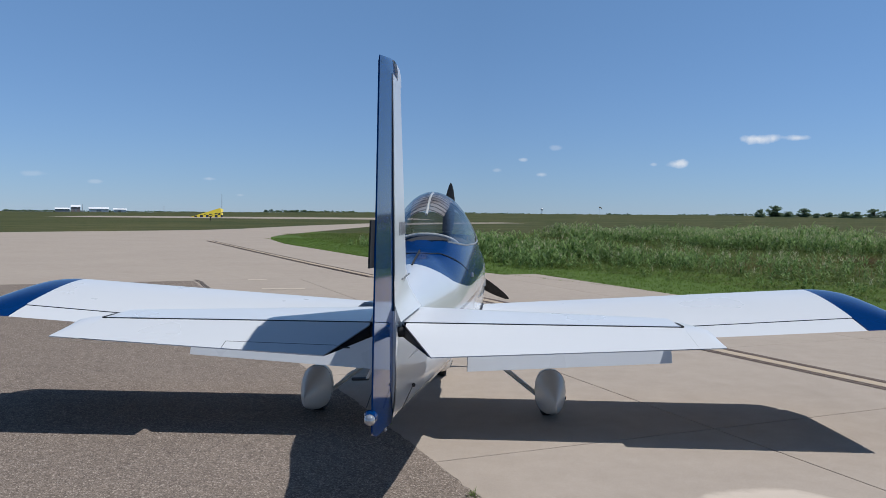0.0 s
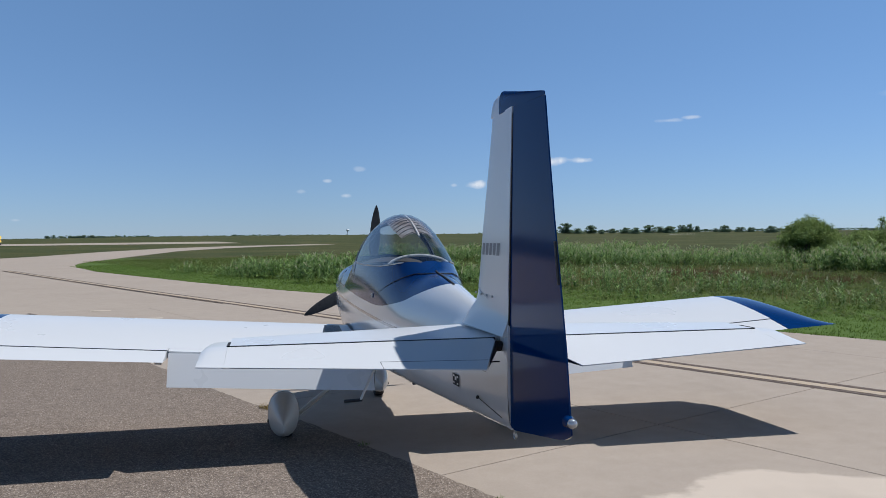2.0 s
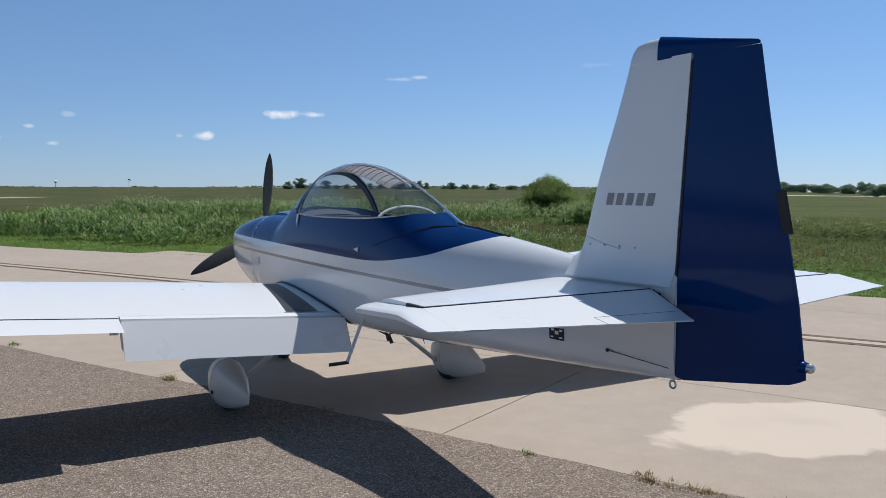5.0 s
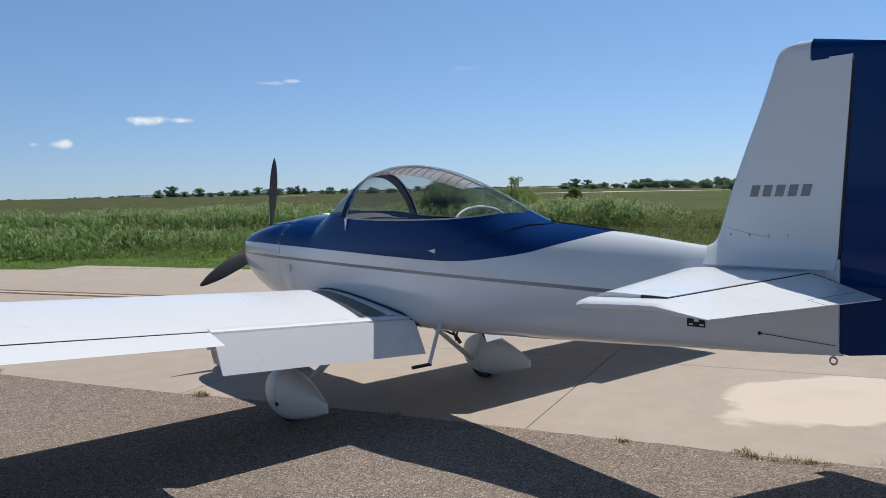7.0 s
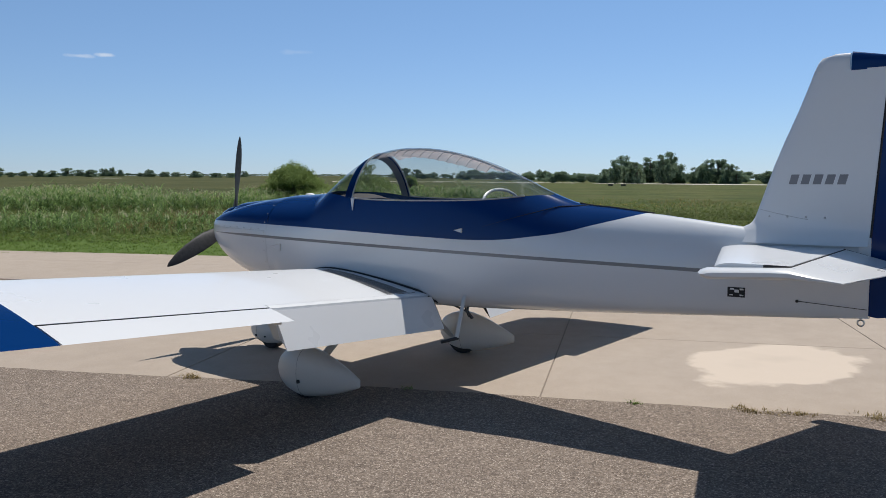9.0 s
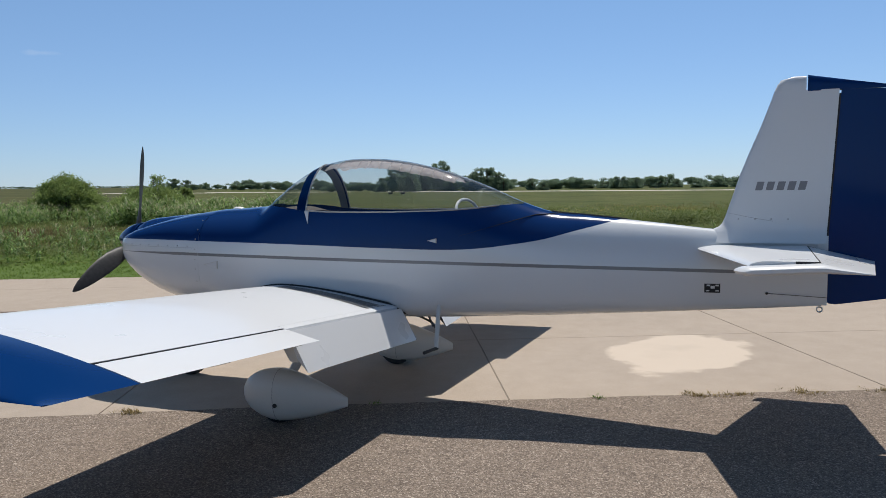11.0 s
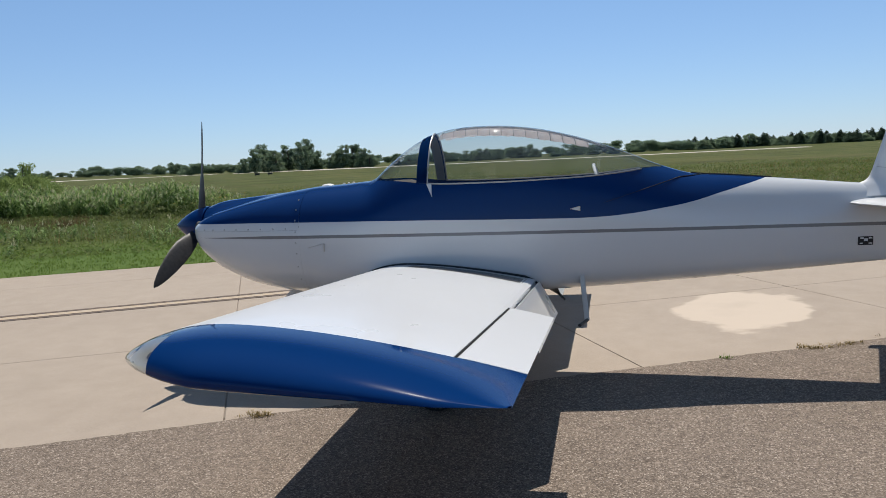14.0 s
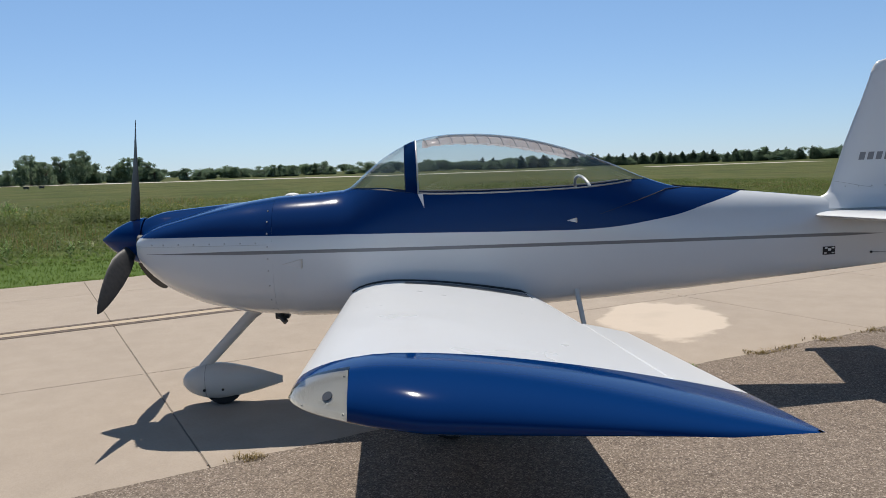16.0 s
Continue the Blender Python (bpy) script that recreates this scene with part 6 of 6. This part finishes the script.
for b, top, w in ((19.9, 0.88, 7.5), (20.8, 1.08, 11.4), (21.6, 0.62, 9), (22.5, 0.88, 8.4), (23.3, 0.5, 4), (24.0, 0.57, 6.5), (25.0, 0.71, 9.1), (25.7, 0.65, 7.6), (26.6, 0.85, 9.1), (27.3, 0.71, 7), (28.1, 0.73, 10.5), (28.8, 0.82, 7.6), (29.3, 0.99, 7), (29.8, 0.72, 5), (31.0, 0.5, 4), (31.6, 0.83, 7.6), (32.6, 0.59, 7), (33.3, 0.56, 6), (34.6, 0.73, 9), (36.0, 0.51, 9), (37.0, 0.51, 7.6), (37.9, 0.66, 6), (49.3, 0.98, 9.5), (50.1, 0.85, 8), (48.6, 0.6, 8), (57.0, 0.72, 9), (58.2, 0.78, 10), (59.4, 0.86, 11), (60.5, 0.72, 9), (61.6, 0.6, 9)):
    plant("round", b, 560 + tr.uniform(-40, 60), top, 1.0, tr.randrange(3), "distant round-crowned tree along the horizon", w)
for b, top, w in ((76.2, 0.75, 1.6), (77.6, 0.85, 1.6), (78.4, 0.6, 1.6), (79.6, 0.55, 1.8), (80.7, 0.8, 1.8), (81.8, 0.7, 1.6), (83.5, 0.9, 1.6), (84.6, 0.6, 1.5), (86.0, 0.55, 1.6), (87.2, 0.8, 1.8), (88.6, 0.6, 1.6), (90.0, 0.55, 1.8), (91.6, 0.82, 1.7), (93, 0.6, 1.7), (94.6, 0.5, 1.6), (99, 0.85, 1.5)):
    plant("round", b, 400 + tr.uniform(-25, 45), top, w, tr.randrange(3), "distant dark green tree past the runway")
for k in range(44):
    b = 95.5 + 26 * k / 43 + tr.uniform(-0.2, 0.2)
    top = 0.44 + 0.26 * abs(math.sin(b * 1.9)) * tr.uniform(0.7, 1.1)
    plant("cedar" if tr.random() < 0.75 else "round", b, 380 + tr.uniform(-20, 40), top, 1.9 if top > 0.6 else 2.1, tr.randrange(3), "dark cedar in the far windbreak")


def hedge(bearing, far, top_deg):
    """A low ragged run of scrub across that bearing."""
    x, y = far * math.sin(radians(bearing)) - 4.0, far * math.cos(radians(bearing))
    h = max(0.35, (EYE_Z + far * math.tan(radians(top_deg)) - terrain(x, y)) / 5.0)
    ob = masters["hedge"][int(bearing * 7) % 2]
    m = pose(x, y, terrain(x, y), 0, 0, -bearing + tr.uniform(-6, 6))
    if ob.name in used:
        ob = copy_thing(ob, m)
    else:
        used.add(ob.name)
        ob.matrix_basis = m
    ob.scale = (h * 1.6, h, h)
    return tagged(ob, "low ragged hedgerow of scrub trees far off", "", "hedgerows on the horizon")


for b0, b1, far, top in ((-31, -14, 1500, 0.10), (-14, 18, 1500, 0.26), (18, 38, 720, 0.36), (38, 50, 760, 0.33), (50, 66, 520, 0.5), (63.0, 75, 350, 0.55), (70, 97, 430, 0.5), (95, 123, 400, 0.45)):
    b = b0
    while b < b1:
        run = hedge(b, far * tr.uniform(0.95, 1.08), top * tr.uniform(0.7, 1.15))
        b += math.degrees(32 * run.scale.x / far) * tr.uniform(0.7, 1.0)

for kinds in masters.values():
    for ob in kinds:
        if ob.name not in used:
            for o in (*ob.children_recursive, ob):
                bpy.data.objects.remove(o)
# ---- far structures ----
sign_mat = material("sign_back", (0.03, 0.03, 0.035), 0.6)[0]
for x, y in ((162, 81), (163, 78.3)):
    e = thing("runway_sign", "small dark sign board standing by the runway", "sign", "runway signs", place=(x, y, -0.05))
    bm = box(bmesh.new(), (-0.1, -0.55, 0.18), (0.1, 0.55, 0.6), 0.02)
    me = bpy.data.meshes.new("board")
    bm.to_mesh(me)
    bm.free()
    me.materials.append(sign_mat)
    new("board", me).parent = e
    for dy in (-0.4, 0.4):
        bm = bmesh.new()
        tube(bm, [(0, dy, 0), (0, dy, 0.2)], 0.04, 6)
        me = bpy.data.meshes.new("leg")
        bm.to_mesh(me)
        bm.free()
        me.materials.append(sign_mat)
        new("leg", me).parent = e

tetra_mat, n_, l_, b_ = material("wind_tee_checks", (0.75, 0.55, 0.03), 0.6)
s_ = n_.new("ShaderNodeSeparateXYZ")
l_.new(coords(n_, l_), s_.inputs[0])
ck = n_.new("ShaderNodeTexChecker")
ck.inputs["Scale"].default_value = 1.5
l_.new(coords(n_, l_), ck.inputs["Vector"])
low_ = calc(n_, l_, "LESS_THAN", calc(n_, l_, "SUBTRACT", s_.outputs["Z"], calc(n_, l_, "MULTIPLY", s_.outputs["X"], 0.14)), 1.55)
l_.new(mix(n_, l_, calc(n_, l_, "MULTIPLY", ck.outputs["Fac"], low_), (0.80, 0.60, 0.04), (0.02, 0.02, 0.02)), b_.inputs["Base Color"])
tee = thing("wind_tetrahedron", "yellow wind tetrahedron with black checks on a post", "wind indicator", place=(-64, 183, -0.05))
bm = bmesh.new()
a = [Vector(p) for p in ((-4.3, 0, 0.75), (3.2, -1.3, 0.75), (3.2, 1.3, 0.75), (2.6, -0.12, 3.0), (2.6, 0.12, 3.0), (3.3, 0.0, 2.7))]
vs = [bm.verts.new(p) for p in a]
for q in ((0, 1, 3), (0, 3, 4), (0, 4, 2), (1, 2, 5), (1, 5, 3), (2, 4, 5), (3, 5, 4), (0, 2, 1)):
    bm.faces.new([vs[i] for i in q])
me = bpy.data.meshes.new("vane")
bmesh.ops.recalc_face_normals(bm, faces=bm.faces)
bm.to_mesh(me)
bm.free()
me.materials.append(tetra_mat)
vane = new("vane", me)
vane.parent = tee
vane.rotation_euler = (0, 0, radians(20))
bm = bmesh.new()
tube(bm, [(0.4, 0, 0), (0.4, 0, 0.8)], 0.16, 8)
me = bpy.data.meshes.new("post")
bm.to_mesh(me)
bm.free()
me.materials.append(black_plastic)
new("post", me).parent = tee

metal_white = material("far_white_metal", (0.75, 0.76, 0.78), 0.5)[0]
metal_grey = material("far_grey_metal", (0.32, 0.33, 0.35), 0.5)[0]
brick_red = material("far_red", (0.38, 0.30, 0.28), 0.7)[0]


def far_place(bearing, far):
    x, y = far * math.sin(radians(bearing)), far * math.cos(radians(bearing))
    return x, y, terrain(x, y)


def shed(bearing, far, w, d, h, ridge, wall_mat, label):
    e = thing("shed", label, "shed", place=far_place(bearing, far))
    e.rotation_euler = (0, 0, radians(-bearing))
    bm = box(bmesh.new(), (-w / 2, -d / 2, 0), (w / 2, d / 2, h))
    me = bpy.data.meshes.new("wall")
    bm.to_mesh(me)
    bm.free()
    me.materials.append(wall_mat)
    new("wall", me).parent = e
    bm = loft([[Vector((x, -d / 2 - 0.5, h)), Vector((x, 0, h + ridge)), Vector((x, d / 2 + 0.5, h))] for x in (-w / 2 - 0.5, w / 2 + 0.5)])
    me = bpy.data.meshes.new("roof")
    bm.to_mesh(me)
    bm.free()
    me.materials.append(metal_white)
    new("roof", me).parent = e
    bm = box(bmesh.new(), (-w * 0.12, -d / 2 - 0.12, 0), (w * 0.12, -d / 2 + 0.05, h * 0.75))
    me = bpy.data.meshes.new("door")
    bm.to_mesh(me)
    bm.free()
    me.materials.append(metal_grey)
    new("door", me).parent = e


shed(-28.4, 1150, 17, 14, 4.0, 1.8, metal_grey, "far grey metal shed with pale roof")
shed(-27.6, 1180, 11, 10, 7.0, 2.6, brick_red, "far beige elevator building with a pale roof")
shed(-26.2, 1160, 24, 14, 4.4, 2.2, metal_white, "far long white metal hangar")
shed(-24.9, 1170, 16, 12, 3.6, 1.6, metal_white, "far small white hangar")
for b, far, top, rad, label in ((-18.27, 900, 1.22, 0.25, "thin far radio mast"), (-27.2, 1180, 0.42, 0.35, "thin far pole by the sheds"), (-22.1, 1000, 0.35, 0.2, "thin far metal pole in the field")):
    e = thing("mast", label, "mast", place=far_place(b, far))
    bm = bmesh.new()
    tube(bm, [(0, 0, 0), (0, 0, 1.7 + far * math.tan(radians(top)))], [rad * 1.2, rad * 0.7], 6)
    me = bpy.data.meshes.new("pole")
    bm.to_mesh(me)
    bm.free()
    me.materials.append(metal_grey)
    new("pole", me).parent = e
e = thing("water_tower", "far white water tower on the skyline", "water tower", place=far_place(4.6, 2200))
bm = bmesh.new()
tube(bm, [(0, 0, 0), (0, 0, 14), (0, 0, 16)], [1.1, 1.0, 2.0], 10)
bmesh.ops.create_uvsphere(bm, u_segments=16, v_segments=10, radius=1, matrix=Matrix.LocRotScale((0, 0, 18.5), None, (4.0, 4.0, 3.2)))
me = bpy.data.meshes.new("tank")
bm.to_mesh(me)
bm.free()
me.materials.append(metal_white)
new("tank", me).parent = e
e = thing("windsock", "far small windsock on a pole", "windsock", place=far_place(8.75, 430))
bm = bmesh.new()
tube(bm, [(0, 0, 0), (0, 0, 5.7)], 0.05, 6)
me = bpy.data.meshes.new("pole")
bm.to_mesh(me)
bm.free()
me.materials.append(metal_grey)
new("pole", me).parent = e
bm = bmesh.new()
tube(bm, [(0, 0, 5.6), (0.8, 0, 5.4), (1.25, 0, 4.8)], [0.35, 0.28, 0.16], 8)
me = bpy.data.meshes.new("sock")
bm.to_mesh(me)
bm.free()
me.materials.append(dry_mat)
new("sock", me).parent = e

# ---- small fair-weather clouds, far off ----
def cloud_material():
    m = bpy.data.materials.new("cloud")
    m.use_nodes = True
    n, l = m.node_tree.nodes, m.node_tree.links
    n.remove(n["Principled BSDF"])
    co = n.new("ShaderNodeTexCoord")
    s = n.new("ShaderNodeSeparateXYZ")
    l.new(co.outputs["Generated"], s.inputs[0])
    dx = calc(n, l, "MULTIPLY", calc(n, l, "SUBTRACT", s.outputs["X"], 0.5), 2.0)
    dz = calc(n, l, "MULTIPLY", calc(n, l, "SUBTRACT", s.outputs["Z"], 0.42), 2.1)
    r = calc(n, l, "SQRT", calc(n, l, "ADD", calc(n, l, "MULTIPLY", dx, dx), calc(n, l, "MULTIPLY", dz, dz)))
    w = noise_of(n, l, world_place(n), 0.016, 5, 0.5)
    f = calc(n, l, "SUBTRACT", calc(n, l, "MULTIPLY_ADD", w, 1.5, 0.05), r)
    a = ramp(n, l, f, [(0.0, (0, 0, 0)), (0.6, (1, 1, 1))])
    # the cloud's sunlit white is put in as emission, not lit by the sun
    em, tp, mx = n.new("ShaderNodeEmission"), n.new("ShaderNodeBsdfTransparent"), n.new("ShaderNodeMixShader")
    em.inputs["Color"].default_value = (0.88, 0.93, 1.0, 1)
    em.inputs["Strength"].default_value = 0.95
    rnd = n.new("ShaderNodeObjectInfo")
    l.new(calc(n, l, "MULTIPLY", a, rnd.outputs["Alpha"]), mx.inputs[0])
    l.new(tp.outputs[0], mx.inputs[1])
    l.new(em.outputs[0], mx.inputs[2])
    l.new(mx.outputs[0], n["Material Output"].inputs["Surface"])
    return m


cloud_mat = cloud_material()
for b, el, w, h, alpha in ((19.05, 5.50, 3.4, 0.95, 1.0), (21.5, 5.45, 2.0, 0.6, 0.8), (13.95, 3.88, 2.2, 0.9, 0.95), (12.3, 3.8, 0.6, 0.35, 0.35), (3.2, 4.15, 1.0, 0.4, 0.45), (4.5, 3.1, 1.1, 0.5, 0.5), (5.6, 5.0, 1.2, 0.5, 0.25), (1.3, 3.4, 0.8, 0.4, 0.25), (-19.1, 2.45, 1.2, 0.35, 0.3), (-26.4, 2.1, 1.4, 0.4, 0.25), (-30, 2.5, 2.2, 0.5, 0.2), (-17, 1.35, 0.9, 0.3, 0.25), (27.6, 8.0, 2.2, 0.4, 0.35), (29.1, 8.15, 1.6, 0.4, 0.5), (41.7, 8.9, 3.0, 0.5, 0.10)):
    far = 3600.0
    e = look((0, 0, 0), (math.sin(radians(b)), math.cos(radians(b)), math.tan(radians(el))))
    c = Vector((math.sin(radians(b)), math.cos(radians(b)), math.tan(radians(el)))) * far
    W_, H_ = far * radians(w) / 2, far * radians(h) / 2
    me = bpy.data.meshes.new("cloud")
    me.from_pydata([(-W_, 0, -H_), (W_, 0, -H_), (W_, 0, H_), (-W_, 0, H_)], [], [(0, 1, 2, 3)])
    me.materials.append(cloud_mat)
    ob = new("cloud", me)
    ob.matrix_basis = Matrix.Translation(c) @ pose(0, 0, 0, 0, 0, -b)
    ob.color = (1, 1, 1, alpha)
    ob.visible_shadow = False
    tagged(ob, "small white fair-weather cloud low over the horizon", "cloud", "clouds", "structure")

# ---- concrete slabs of the taxiway, each its own piece ----
COLS = [-0.135, 2.41, 5.22, 7.75]
PITCH = 3.06
taxiway = tagged(new("taxiway"), "tan concrete taxiway of large jointed slabs", "taxiway", "", "structure")
joint_mat = material("joint_tar", (0.19, 0.155, 0.125), 0.9)[0]


def slab_mesh(w, l):
    bm = bmesh.new()
    g, c = 0.0055, 0.004
    lo, top = -0.011, 0.003
    outer = [(g, g), (w - g, g), (w - g, l - g), (g, l - g)]
    inner = [(g + c, g + c), (w - g - c, g + c), (w - g - c, l - g - c), (g + c, l - g - c)]
    a = [bm.verts.new((x, y, lo)) for x, y in outer]
    b = [bm.verts.new((x, y, top - c * 0.7)) for x, y in outer]
    d = [bm.verts.new((x, y, top)) for x, y in inner]
    for i in range(4):
        j = (i + 1) % 4
        bm.faces.new((a[i], a[j], b[j], b[i]))
        bm.faces.new((b[i], b[j], d[j], d[i]))
    bm.faces.new(d)
    me = bpy.data.meshes.new("slab")
    bm.to_mesh(me)
    bm.free()
    me.materials.append(concrete)
    return me


ang_ = math.atan2(EU.y, EU.x)
for c, u0 in enumerate(COLS):
    u1 = COLS[c + 1] if c + 1 < len(COLS) else 9.38
    me = slab_mesh(u1 - u0, PITCH)
    long_slab = slab_mesh(u1 - u0, 4 * PITCH)
    for k in range(-7, 2):
        v0 = k * PITCH
        x, y = uv(u0, v0)
        ob = new("slab", long_slab if k == 1 else me)
        ob.matrix_basis = Matrix.Translation((x, y, 0)) @ Matrix.Rotation(ang_, 4, "Z")
        ob.parent = taxiway
# dark seal at the bottom of the joints
bm = bmesh.new()
for k in (*range(-7, 2), 5):
    a, b = uv(0.0, k * PITCH), uv(9.36, k * PITCH)
    n_ = Vector(EV) * 0.007
    bm.faces.new([bm.verts.new((p[0] + q.x, p[1] + q.y, -0.004)) for p, q in ((a, -n_), (b, -n_), (b, n_), (a, n_))])
for u in COLS[1:]:
    a, b = uv(u, -21), uv(u, 5 * PITCH)
    n_ = Vector(EU) * 0.007
    bm.faces.new([bm.verts.new((p[0] + q.x, p[1] + q.y, -0.0035)) for p, q in ((a, -n_), (b, -n_), (b, n_), (a, n_))])
part("joint_seal", bm, joint_mat, taxiway, "dark tar in the slab joints", smooth=False)
# crack filler on the apron
tar_mat = material("crack_tar", (0.09, 0.07, 0.055), 0.9)[0]
for run, w_ in (([(-5.61, 14.6), (-6.2, 15.82), (-6.35, 16.2), (-6.7, 16.74)], 0.07),):
    strip("pavement_crack", run, w_, 0.009, tar_mat, "dark tarred crack in the old pavement")
